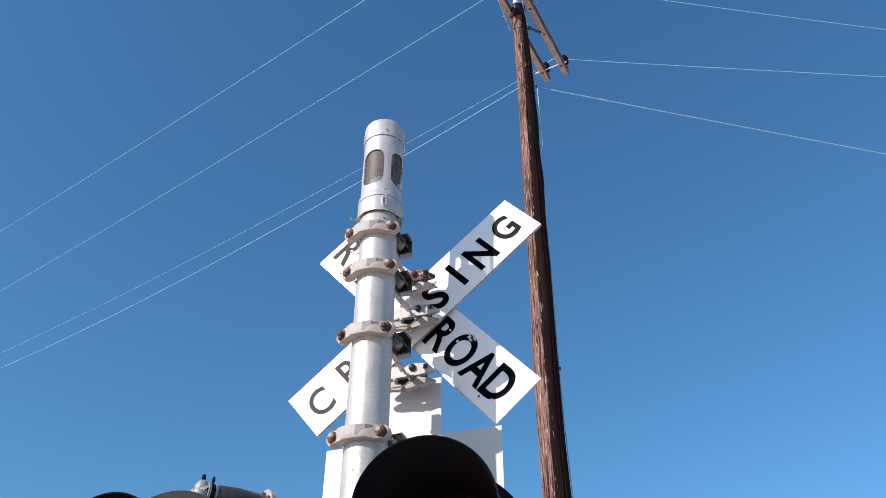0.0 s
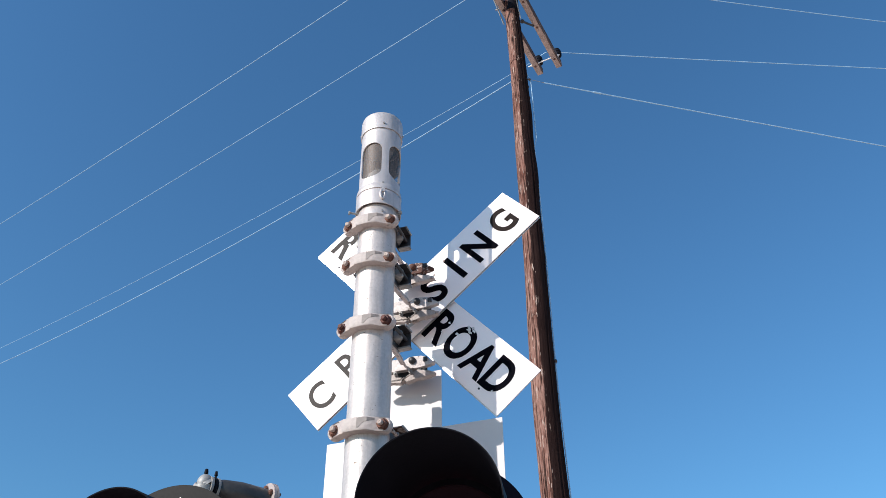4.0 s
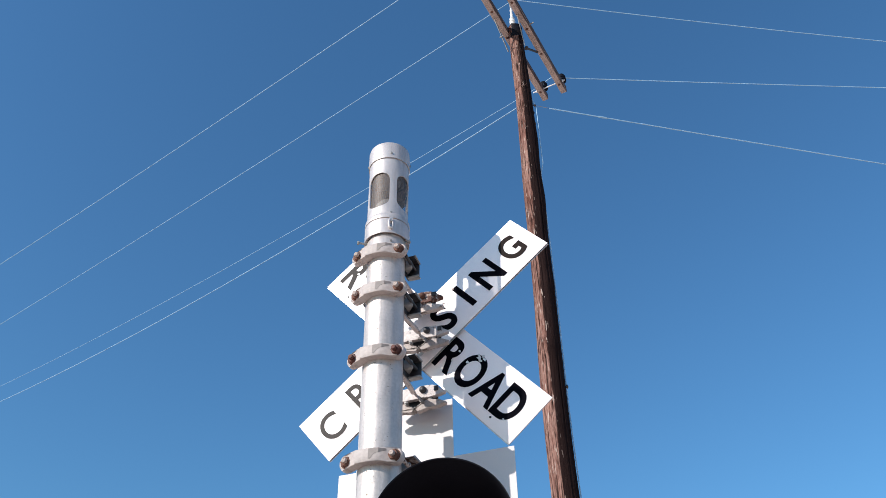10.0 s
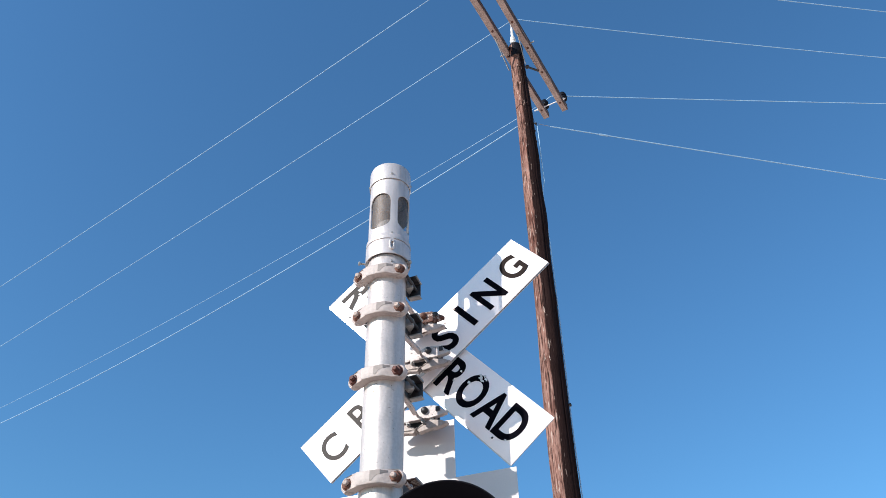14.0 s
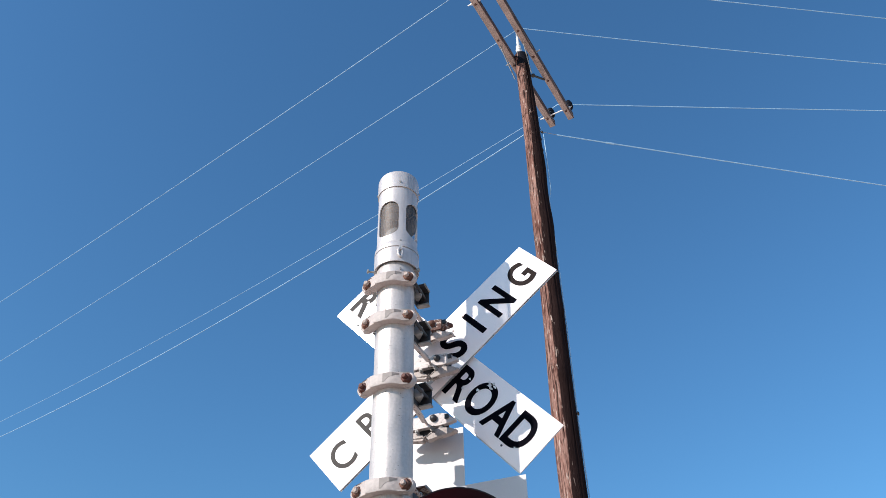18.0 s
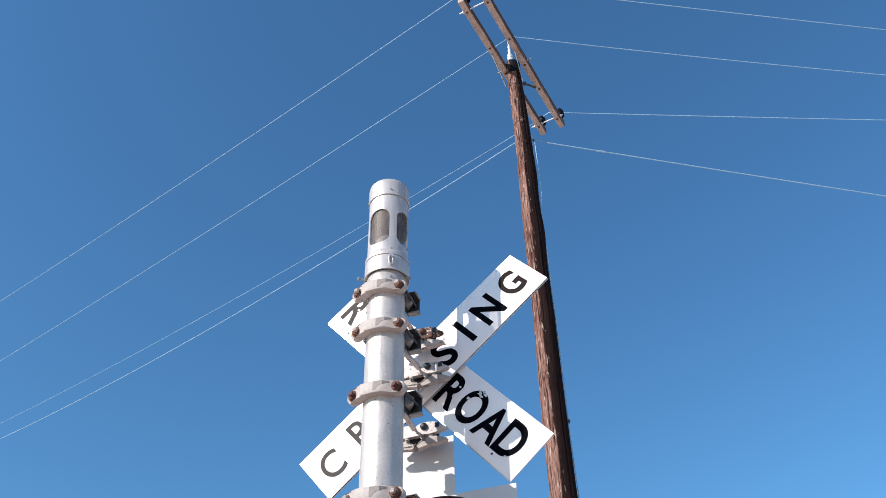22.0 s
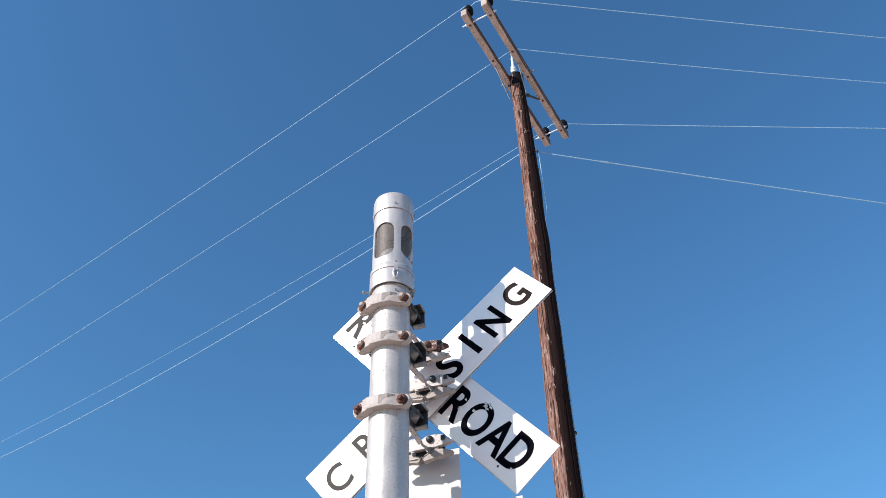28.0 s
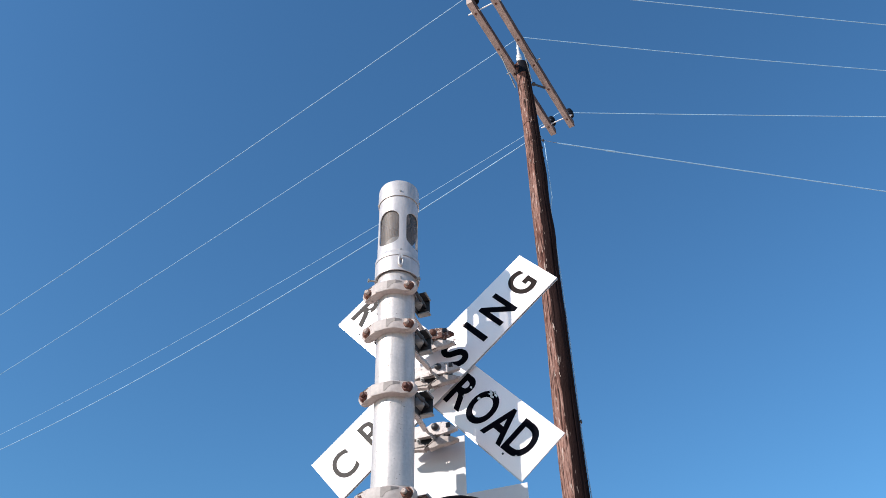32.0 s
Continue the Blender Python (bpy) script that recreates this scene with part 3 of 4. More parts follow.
    lathe(bm, [(0, 0.09), (0.056, 0.09), (0.056, 0.15), (0.052, 0.19), (0.042, 0.205), (0, 0.208)], 32)
    part("horn_base", bm, GALV, ob)
    bm = bmesh.new()
    lathe(bm, [(0, 0.40), (0.050, 0.40), (0.054, 0.335), (0.048, 0.322), (0.0, 0.32)], 32)
    part("driver", bm, GALV, ob)
    for a, z, rad in ((-80, 0.418, 0.0845), (0, 0.418, 0.0845), (180, 0.418, 0.0845), (-75, 0.105, 0.0805), (10, 0.105, 0.0805), (-73, -0.03, 0.0762), (170, -0.03, 0.0762)):
        bm = bmesh.new()
        d = Vector((math.cos(radians(a)), math.sin(radians(a)), 0))
        p = d * rad + Vector((0, 0, z))
        rod(bm, p - d * 0.004, p + d * 0.004, 0.0045, 8)
        part("screw", bm, GALV, ob)
    # lifting lug on the collar
    bm = bmesh.new()
    d = Vector((math.cos(radians(-76)), math.sin(radians(-76)), 0))
    s = Vector((-d.y, d.x, 0))
    tube(bm, [d * (0.088 + 0.005 * math.sin(q)) + s * 0.008 * math.cos(2 * q) + Vector((0, 0, 0.040 + 0.022 * math.sin(2 * q))) for q in (math.pi * k / 16 for k in range(17))], 0.0042, 8)
    rod(bm, d * 0.084 + Vector((0, 0, 0.060)), d * 0.095 + Vector((0, 0, 0.060)), 0.009, 10)
    part("lug", bm, SILVER, ob)
    # set screws standing out of the socket
    for a, n1 in ((196, 0.032), (-18, 0.014)):
        d = Vector((math.cos(radians(a)), math.sin(radians(a)), 0))
        bm = bmesh.new()
        rod(bm, d * 0.070 + Vector((0, 0, -0.004)), d * (0.0765 + n1) + Vector((0, 0, -0.004)), 0.004, 8)
        hexagon(bm, d * (0.0765 + n1) + Vector((0, 0, -0.004)), d, 0.008, 0.006)
        part("set_screw", bm, GALV, ob)
    return ob


bell()


# ---- clamps that carry the signs ----
STRAP = [(-0.100, -0.040), (-0.100, -0.060), (-0.088, -0.062), (-0.060, -0.078), (-0.040, -0.096), (0.004, -0.099), (0.040, -0.094), (0.060, -0.078), (0.088, -0.062), (0.098, -0.060), (0.098, -0.040), (0.066, -0.038)]
UPPER = [(0.010, 0.046), (0.021, 0.058), (0.050, 0.056), (0.072, 0.053), (0.088, 0.049), (0.098, 0.040), (0.094, 0.033), (0.108, 0.031), (0.121, 0.022), (0.119, 0.014), (0.100, 0.011), (0.088, 0.010), (0.060, 0.004), (0.024, 0.008)]
LOWER = [(0.010, -0.045), (0.022, -0.040), (0.050, -0.031), (0.070, -0.036), (0.084, -0.034), (0.094, -0.030), (0.119, -0.029), (0.122, -0.020), (0.100, -0.014), (0.080, -0.004), (0.050, -0.001), (0.038, -0.003), (0.024, -0.016), (0.010, -0.018)]
JAW_Y = 0.28


def mirrored(half, top, bottom):
    """A closed outline from its right half, with a middle point above and below."""
    return [(0.0, top)] + half + [(0.0, bottom)] + [(-u, v) for u, v in reversed(half)]


def clamp_strap_outline():
    """Front half of a clamp seen from above: two ears joined by an arch round the mast."""
    arch = [(0.0715 * math.sin(a), -0.0715 * math.cos(a)) for a in (radians(d) for d in range(55, -60, -10))]
    return STRAP + arch + [(-0.066, -0.038)]


def bolt_and_nut(ob, x, y0, y1, worn):
    """A bolt through the clamp: shank with worn rounded end, and its rusted nut and washer."""
    z = 0.0
    bm = bmesh.new()
    rod(bm, (x, y0 + 0.004, z), (x, y1, z), 0.0085, 12)
    lathe(bm, [(0.0085, 0), (0.0092, 0.002), (0.0092, 0.009), (0.007, 0.0125), (0, 0.0135)], 14, Matrix.Translation((x, y0 + 0.010, z)) @ Matrix.Rotation(math.pi / 2, 4, "X"))
    b = part("bolt", bm, PALE_RUST if worn else RED_RUST, ob, "worn bolt" if worn else "rusted bolt")
    bm = bmesh.new()
    lathe(bm, [(0.0, 0), (0.021, 0), (0.021, 0.004), (0.0, 0.004)], 20, Matrix.Translation((x, -0.060, z)) @ Matrix.Rotation(math.pi / 2, 4, "X"))
    hexagon(bm, (x, -0.064, z), (0, -1, 0), 0.0178, 0.013)
    part("nut", bm, RUST if worn else RED_RUST, b, "rusted nut")


def bar(bm, a, b, x0, x1, z0, z1):
    """A square bar from a to b, its section given across its run."""
    a, b = Vector(a), Vector(b)
    m = Matrix.Translation(a) @ (b - a).to_track_quat("Y", "Z").to_matrix().to_4x4()
    n = (b - a).length
    vs = [bm.verts.new(m @ Vector((x, y, z))) for y in (0, n) for x, z in ((x0, z0), (x1, z0), (x1, z1), (x0, z1))]
    for f in ((0, 1, 2, 3), (7, 6, 5, 4), (0, 4, 5, 1), (1, 5, 6, 2), (2, 6, 7, 3), (3, 7, 4, 0)):
        bm.faces.new([vs[k] for k in f])


def clamp(z, name, label, sign_y, holder, turn, dx, grip):
    """A clamp at height z, and the two-jawed bracket behind it; grip is where the bracket's middle sits against it."""
    ob = thing(name, MAST @ pose(dx, 0, z, 0, 0, turn), label, "clamp", "clamps on the mast")
    h = 0.023
    worn = holder != "dark"
    bm = bmesh.new()
    extrude_poly(bm, clamp_strap_outline(), -h, h, bevel=0.004)
    for s in (-1, 1):
        lathe(bm, [(0.0, 0), (0.027, 0), (0.027, 0.016), (0.023, 0.021), (0.0, 0.021)], 24, Matrix.Translation((s * 0.0815, -0.041, 0)) @ Matrix.Rotation(math.pi / 2, 4, "X"))
    part("front_strap", bm, CAST, ob, "cast strap in flaking pale paint")
    # darker grey patch beside one nut, following the strap's bend
    bm = bmesh.new()
    rows = []
    for x, y, low in ((0.0075, -0.0985, -0.014), (0.013, -0.0978, -0.015), (0.018, -0.0971, -0.009), (0.024, -0.0962, -0.001), (0.033, -0.095, 0.004), (0.0400, -0.094, 0.005), (0.049, -0.0868, 0.010), (0.0595, -0.0784, 0.0125)):
        rows.append([bm.verts.new((x, y + d, v)) for d, v in ((-0.0008, low), (-0.0008, h - 0.0042), (0.002, h - 0.0042), (0.002, low))])
    for A, B in zip(rows, rows[1:]):
        for k in range(4):
            bm.faces.new((A[k], A[(k + 1) % 4], B[(k + 1) % 4], B[k]))
    bm.faces.new(rows[0])
    bm.faces.new(rows[-1][::-1])
    part("grey_patch", bm, PAD, ob, "darker grey patch", smooth=False)
    for s in (-1, 1):
        bolt_and_nut(ob, s * 0.0805, -0.087, -0.02, worn)
    # rear half of the clamp
    bm = bmesh.new()
    arch = [(0.0715 * math.sin(a), 0.0715 * math.cos(a)) for a in (radians(d) for d in range(-60, 61, 10))]
    extrude_poly(bm, [(-0.094, 0.038), (-0.066, 0.036)] + arch + [(0.066, 0.036), (0.094, 0.038), (0.094, 0.050), (0.07, 0.080), (0.03, 0.098), (-0.03, 0.098), (-0.07, 0.080), (-0.094, 0.050)], -0.016, 0.016, bevel=0.003)
    part("rear_strap", bm, GALV, ob)
    # open channels at both ends, with a pale strap slanting down across each
    for s, out in ((-1, 0.103 if holder == "plain" else 0.090), (1, 0.108)):
        def span(u0, u1):
            return min(s * u0, s * u1), max(s * u0, s * u1)
        bm = bmesh.new()
        box(bm, *span(0.060, 0.065), 0.034, 0.094, -0.036, 0.033, 0.001)
        box(bm, *span(0.0652, out), 0.034, 0.094, 0.029, 0.033, 0.001)
        box(bm, *span(0.0652, out), 0.088, 0.094, -0.030, 0.0288, 0.001)
        if s > 0:
            rod(bm, (0.092, -0.018, 0.0), (0.092, 0.086, 0.0), 0.0065, 10)
        # the shade inside the channel is put into its dark colour
        ch = part("channel", bm, RUSTY_CAST if holder == "low" else DARK_AND_SHADE_STEEL, ob, "rusty open channel piece" if holder == "low" else "open channel piece with its shade painted dark")
        bm = bmesh.new()
        box(bm, *span(0.0652, out + 0.003), 0.072, 0.098, -0.037, -0.0305, 0.0015)
        # the paler grey stands for light on the flange's underside
        part("lower_flange", bm, RUSTY_CAST if holder == "low" else GALV, ch, "lower flange of the channel")
        if s < 0:
            continue
        bm = bmesh.new()
        bar(bm, (0.1095, 0.036, 0.0345), (0.1095, 0.092, 0.0345), -0.0025, 0.0025, -0.006, 0.001)
        part("lip", bm, GALV, ch, "pale lip of the channel")
        bm = bmesh.new()
        bar(bm, (0.062, 0.030, 0.040), (0.082, 0.130, 0.000), -0.004, 0.004, -0.007, 0.007)
        part("strap_brace", bm, JAW, ob, "pale flat brace")
    # level bar that reaches back to the bracket
    gx, gz = grip[0], grip[1] - z
    bm = bmesh.new()
    a, b = (0.036, 0.088, gz + 0.022), (gx - dx + 0.018, JAW_Y - 0.060, gz + 0.018)
    bar(bm, a, b, -0.009, -0.002, -0.014, 0.013)
    bar(bm, a, b, -0.0018, 0.008, -0.014, -0.010)
    rod(bm, (gx - dx + 0.016, JAW_Y - 0.062, gz + 0.018), (gx - dx + 0.006, JAW_Y - 0.010, gz + 0.022), 0.005, 8)
    part("reach_bar", bm, JAW, ob, "grey angle bar")
    if holder == "low":
        return ob
    # two cast jaws with blunt fingers at either end
    x0, rusty = gx - dx, holder == "rusty"

    def place(u, v, w):
        return (x0 + u, w, gz + v)
    bm = bmesh.new()
    extrude_poly(bm, mirrored(UPPER, 0.042, 0.008), JAW_Y - 0.018, JAW_Y + 0.002, place, 0.003)
    part("upper_jaw", bm, RUSTY_CAST if rusty else JAW, ob, "rust-streaked cast jaw" if rusty else "grey cast jaw")
    bm = bmesh.new()
    extrude_poly(bm, mirrored(LOWER, -0.018, -0.042), JAW_Y - 0.016, JAW_Y + 0.008, place, 0.003)
    part("lower_jaw", bm, PALE_JAW if rusty else BROWN_JAW, ob, "pale cast jaw" if rusty else "brownish cast jaw")
    # posts between the jaws, a dark plate added across their gap, and the foot bolted to the sign
    bm = bmesh.new()
    for u in (-0.062, 0.062):
        box(bm, x0 + u - 0.009, x0 + u + 0.009, JAW_Y - 0.014, JAW_Y + 0.0, gz - 0.020, gz + 0.012, 0.001)
    # added plate: darkens the gap and stops sunlight leaking through
    box(bm, x0 - 0.084, x0 + 0.084, JAW_Y + 0.0085, JAW_Y + 0.0135, gz - 0.020, gz + 0.030, 0.002)
    box(bm, x0 - 0.030, x0 + 0.030, JAW_Y + 0.0137, sign_y, gz + 0.012, gz + 0.036, 0.002)
    part("bracket_foot", bm, DARK_AND_SHADE_STEEL, ob, "dark bracket foot with an added gap-closing plate")
    turned = Matrix.Rotation(math.pi / 2, 4, "X")
    for s in (-1, 1):
        bm = bmesh.new()
        if s > 0:
            lathe(bm, [(0, 0), (0.0135, 0), (0.0135, 0.007), (0.011, 0.012), (0.006, 0.0155), (0, 0.016)], 16, Matrix.Translation((x0 + s * 0.036, JAW_Y - 0.0182, gz + 0.038)) @ turned)
            part("jaw_bolt", bm, RUST if rusty else DARK_AND_SHADE_STEEL, ob, "round-headed jaw bolt")
            bm = bmesh.new()
        hexagon(bm, (x0 + s * 0.030, JAW_Y - 0.0142, gz - 0.006), (0, -1, 0), 0.008, 0.011)
        rod(bm, (x0 + s * 0.030, JAW_Y - 0.034, gz - 0.006), (x0 + s * 0.030, JAW_Y - 0.008, gz - 0.006), 0.004, 8)
        part("clamp_screw", bm, GALV, ob, "bright clamp screw")
        bm = bmesh.new()
        box(bm, x0 + s * 0.088 - 0.008, x0 + s * 0.088 + 0.008, JAW_Y - 0.024, JAW_Y - 0.0185, gz + 0.026, gz + 0.044, 0.001)
        part("finger_lug", bm, DARK_AND_SHADE_STEEL, ob)
    return ob


clamp(3.362, "sign_clamp", "pale clamp with rusted nuts, its rusty jaw gripping the crossbuck", 0.352, "rusty", 3.0, -0.007, (0.016, 3.327))
clamp(3.187, "sign_clamp", "pale clamp with rusted nuts, its grey jaw gripping the crossbuck", 0.352, "plain", 1.5, -0.0035, (0.030, 3.159))
clamp(2.925, "sign_clamp", "pale clamp with dark red rusted nuts, jaw gripping the track plate", 0.352, "dark", -0.5, -0.0015, (0.0055, 2.9025))
clamp(2.551, "sign_clamp", "pale clamp with rusted nuts on the mast above the flashers", 0.352, "low", 2.0, -0.0045, (0.0055, 2.53))


# ---- crossbuck: two lettered blades ----
BUCK = pose(-0.145, 2.796, 3.249, -2.0, 3.94, -19.62)
buck = thing("crossbuck_sign", BUCK, "worn white crossbuck of two blades lettered RAILROAD CROSSING in black", "sign")


def blade(name, angle, y, letters, size, fat, squeeze, label):
    """A blade turned in the sign's plane; letters are (character, place along it, place across it)."""
    m = pose(0, y, 0) @ Matrix.Rotation(-radians(angle), 4, "Y")
    bm = bmesh.new()
    box(bm, -0.6095, 0.6095, 0.0, 0.003, -0.1145, 0.1145, 0.0007)
    ob = part(name, bm, WHITE, buck, label, m)
    bm = bmesh.new()
    box(bm, -0.6085, 0.6085, 0.0060, 0.0072, -0.1185, 0.109)
    part("back_sheet", bm, ALU, ob)
    for s in (-1, 1):
        bm = bmesh.new()
        box(bm, -0.58, 0.58, 0.0075, 0.0185, s * 0.085 - 0.012, s * 0.085 + 0.012, 0.002)
        part("stiffener", bm, ALU, ob)
    for ch, u, v, ink in letters:
        part("letter_" + ch.lower(), letter(ch, size * (0.94 if ch in "CG" else 1.0), fat + (0.0040 if ch in "OSIN" and fat < 0.004 else 0.0020 if ch == "G" else 0.0), squeeze=0.9 if ch == "I" else 0.93 if ch == "S" else squeeze * (1.08 if ch == "R" and u > 0 else 1.0)), ink, ob, ("worn-away" if ink is GHOST_INK else "faded black" if ink is FADED_INK else "brown-black" if ink is BROWN_INK else "black") + " capital " + ch, pose(u, -0.0005, v), smooth=False)
    return ob


F, K = FADED_INK, BLACK_INK
crossing = blade("crossing_blade", 44.7, 0.0, [("C", -0.516, -0.004, F), ("R", -0.348, 0.008, F), ("O", -0.222, 0, K), ("S", -0.066, 0, GHOST_INK), ("S", 0.098, -0.010, K), ("I", 0.222, -0.006, K), ("N", 0.354, -0.010, K), ("G", 0.503, 0.0, BROWN_INK)], 0.184, 0.0016, 0.84, "white blade lettered CROSSING")
railroad = blade("railroad_blade", -44.7, 0.0205, [("R", -0.535, 0.014, F), ("A", -0.405, 0, K), ("I", -0.305, 0, K), ("L", -0.215, 0, K), ("R", 0.160, 0.0, K), ("O", 0.275, 0.002, K), ("A", 0.393, 0.0, K), ("D", 0.502, 0.0, K)], 0.198, 0.0048, 0.76, "white blade lettered RAILROAD")
# flaked spots in the lettering, some of them down to brown primer
random.seed(5)


def chips(ob, spots, mat):
    for u, v, r in spots:
        bm = bmesh.new()
        k = 11
        pts = [(u + r * random.uniform(0.5, 1.2) * math.cos(2 * math.pi * i / k), v + r * 0.7 * random.uniform(0.5, 1.2) * math.sin(2 * math.pi * i / k)) for i in range(k)]
        extrude_poly(bm, pts, -0.0019, -0.0014, lambda a, b, w: (a, w, b))
        part("flaked_spot", bm, mat, ob, smooth=False)


chips(crossing, [(0.118, 0.040, 0.018), (0.135, 0.052, 0.012), (0.10, 0.055, 0.012), (0.15, 0.030, 0.007), (0.222, 0.066, 0.007)], PALE)
chips(crossing, [(0.128, 0.047, 0.006), (0.108, 0.046, 0.005), (0.143, 0.042, 0.005), (0.215, 0.062, 0.006), (0.093, 0.050, 0.004)], PALE_RUST)
chips(railroad, [(0.285, 0.070, 0.009), (0.236, 0.020, 0.009), (0.176, -0.012, 0.006), (0.222, -0.046, 0.008), (0.525, -0.06, 0.005), (-0.494, 0.058, 0.019), (-0.528, 0.020, 0.011), (0.172, 0.034, 0.007)], PALE)
chips(railroad, [(0.262, 0.062, 0.014), (0.276, 0.056, 0.010), (0.250, 0.070, 0.008), (0.270, 0.076, 0.009)], GHOST_INK)
for u, v in ((0.478, -0.084), (-0.47, -0.088)):
    bm = bmesh.new()
    lathe(bm, [(0, 0), (0.0045, 0), (0.004, 0.002), (0, 0.003)], 12, Matrix.Translation((u, 0.0, v)) @ Matrix.Rotation(math.pi / 2, 4, "X"))
    part("rivet", bm, DARK_AND_SHADE_STEEL, railroad)


# ---- inverted T plate for the number of tracks ----
plate = thing("track_plate_sign", MAST @ pose(0.0043, 0.352, 2.705), "blank white inverted T-shaped sign plate below the crossbuck", "sign")
bm = bmesh.new()
extrude_poly(bm, [(-0.338, -0.2285), (0.346, -0.2285), (0.346, 0.0), (0.1195, 0.0), (0.1195, 0.2285), (-0.1195, 0.2285), (-0.1195, 0.0), (-0.338, 0.0)], 0.0, 0.003, lambda u, v, w: (u, w, v))
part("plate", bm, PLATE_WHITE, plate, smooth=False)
bm = bmesh.new()
box(bm, -0.30, 0.30, 0.0034, 0.02, -0.13, -0.10, 0.002)
part("stiffener", bm, ALU, plate)


# ---- flashing lamps ----
def flasher(m, label, disc_mat, deep, disc_r, glow):
    """A lamp on its round background. Local -y is the way it shines; the origin is the middle of the background."""
    ob = thing("flashing_light", m, label, "signal light", "flashing lights of the mast")
    rot = Matrix.Rotation(math.pi / 2, 4, "X")       # lathe axis z becomes -y
    bm = bmesh.new()
    lathe(bm, [(0.17, 0.0), (disc_r - 0.004, 0.0), (disc_r, -0.002), (disc_r, -0.006), (disc_r - 0.004, -0.008), (0.17, -0.008)], 96, rot)
    disc = part("backing_disc", bm, disc_mat, ob, "round backing disc")
    for i in range(8 if disc_mat is GREY_BLACK else 0):
        a = radians(91 + 45 * i)
        for da in (-8.6, 8.6):
            b = a + radians(da)
            bm = bmesh.new()
            lathe(bm, [(0, 0), (0.0042, 0), (0.0038, 0.002), (0, 0.003)], 10, Matrix.Translation((0.216 * math.cos(b), 0.0, 0.216 * math.sin(b))) @ rot)
            part("rivet", bm, CERAMIC, disc)
    # hood: round tube, cut away below, open to the front
    bm = bmesh.new()
    n, hr, t = 72, 0.184, 0.0025
    a0, a1 = radians(-35), radians(215)
    loops = []
    for rad, y in ((hr, -0.002), (hr * 0.995, -deep * 0.5), (hr, -deep), (hr + 0.003, -deep - 0.001), (hr + 0.003, -deep + 0.004), (hr + t, -deep + 0.006), (hr * 0.995 + t, -deep * 0.5), (hr + t, -0.002)):
        loop = []
        for k in range(n + 1):
            a = a0 + (a1 - a0) * k / n
            cut = 1.0 - 0.55 * max(0.0, -math.sin(a)) ** 0.7
            loop.append(bm.verts.new((rad * math.cos(a), y * cut, rad * math.sin(a))))
        loops.append(loop)
    for A, B in zip(loops, loops[1:] + loops[:1]):
        for k in range(n):
            bm.faces.new((A[k], A[k + 1], B[k + 1], B[k]))
    for k in (0, n):
        bm.faces.new([l[k] for l in loops])
    part("hood", bm, BLACK, ob, "black round hood")
    # lamp case behind the background
    bm = bmesh.new()
    lathe(bm, [(0.17, -0.008), (0.175, -0.03), (0.16, -0.10), (0.11, -0.15), (0.0, -0.16)], 48, rot)
    part("case", bm, GREY_BLACK, ob)
    bm = bmesh.new()
    lathe(bm, [(0.186, -0.004), (0.186, 0.012), (0.165, 0.014), (0.165, -0.004)], 64, rot)
    part("bezel", bm, BLACK, ob)
    bm = bmesh.new()
    lathe(bm, [(0.168, 0.004), (0.12, -0.05), (0.06, -0.075), (0.0, -0.08)], 48, rot)
    part("reflector", bm, BLACK, ob)
    # burner below the axis, blinked by an added disc in place of switching
    bm = bmesh.new()
    lathe(bm, [(0, 0), (0.045, 0), (0.045, 0.012), (0.03, 0.02), (0, 0.022)], 24, Matrix.Translation((0, 0.020, -0.095)) @ rot)
    part("burner", bm, glow, ob, "red burner")
    return ob


def shutter(ob):
    """An added, unseen dark disc with an open sector, turning before the burner once every 1.23 s in place of
    switching.
    """
    bm = bmesh.new()
    k, gap = 40, 132.0
    arc = [radians(gap / 2 + (360 - gap) * i / k) for i in range(k + 1)]
    pts = [(0.008 * math.cos(a), 0.008 * math.sin(a)) for a in reversed(arc)] + [(0.155 * math.cos(a), 0.155 * math.sin(a)) for a in arc]
    extrude_poly(bm, pts, -0.0015, 0.0015, lambda u, v, w: (u, w, v))
    sh = part("shutter", bm, BLACK, ob, "dark disc added to blink the light", pose(0, -0.006, 0), smooth=False)
    return sh


LAMP_R = pose(*(-0.007, 2.362, 2.18), 0, 0, -9.5)
LAMP_L = pose(*(-0.750, 2.15, 2.023), 2.5, 0, -21.0)
lamp_right = flasher(LAMP_R, "black hooded flashing light with round disc, glowing dull red inside", DISC_BLACK, 0.38, 0.236, RED_GLOW)
lamp_left = flasher(LAMP_L, "black hooded flashing light with weathered grey riveted disc", GREY_BLACK, 0.22, 0.254, DIM_GLOW)
blink_discs = [(shutter(lamp_right), 0.90), (shutter(lamp_left), 0.90 + 0.615)]

# ---- the arm that carries the flashing lights ----
arm = thing("light_arm", pose(0, 0, 0), "grey cast pipe arm with rusted flange carrying the flashing lights", "bracket")
P_CAP, P_KNU, P_PIPE, P_MID, P_END = (Vector(v) for v in ((-0.725, 2.214, 2.272), (-0.690, 2.199, 2.303), (-0.672, 2.208, 2.292), (-0.607, 2.250, 2.288), (-0.540, 2.312, 2.284)))
WAY = (P_END - P_PIPE).normalized()
bm = bmesh.new()
lathe(bm, [(0.022 * math.sin(math.pi * i / 16), -0.026 * math.cos(math.pi * i / 16)) for i in range(17)], 28, Matrix.Translation(P_KNU))
rod(bm, P_KNU, P_PIPE - WAY * 0.012, 0.021, 28, 0.026)
tube(bm, [P_KNU + Vector((0, 0, -0.16)), P_KNU + Vector((0, 0, -0.008))], [0.030, 0.026], 20)
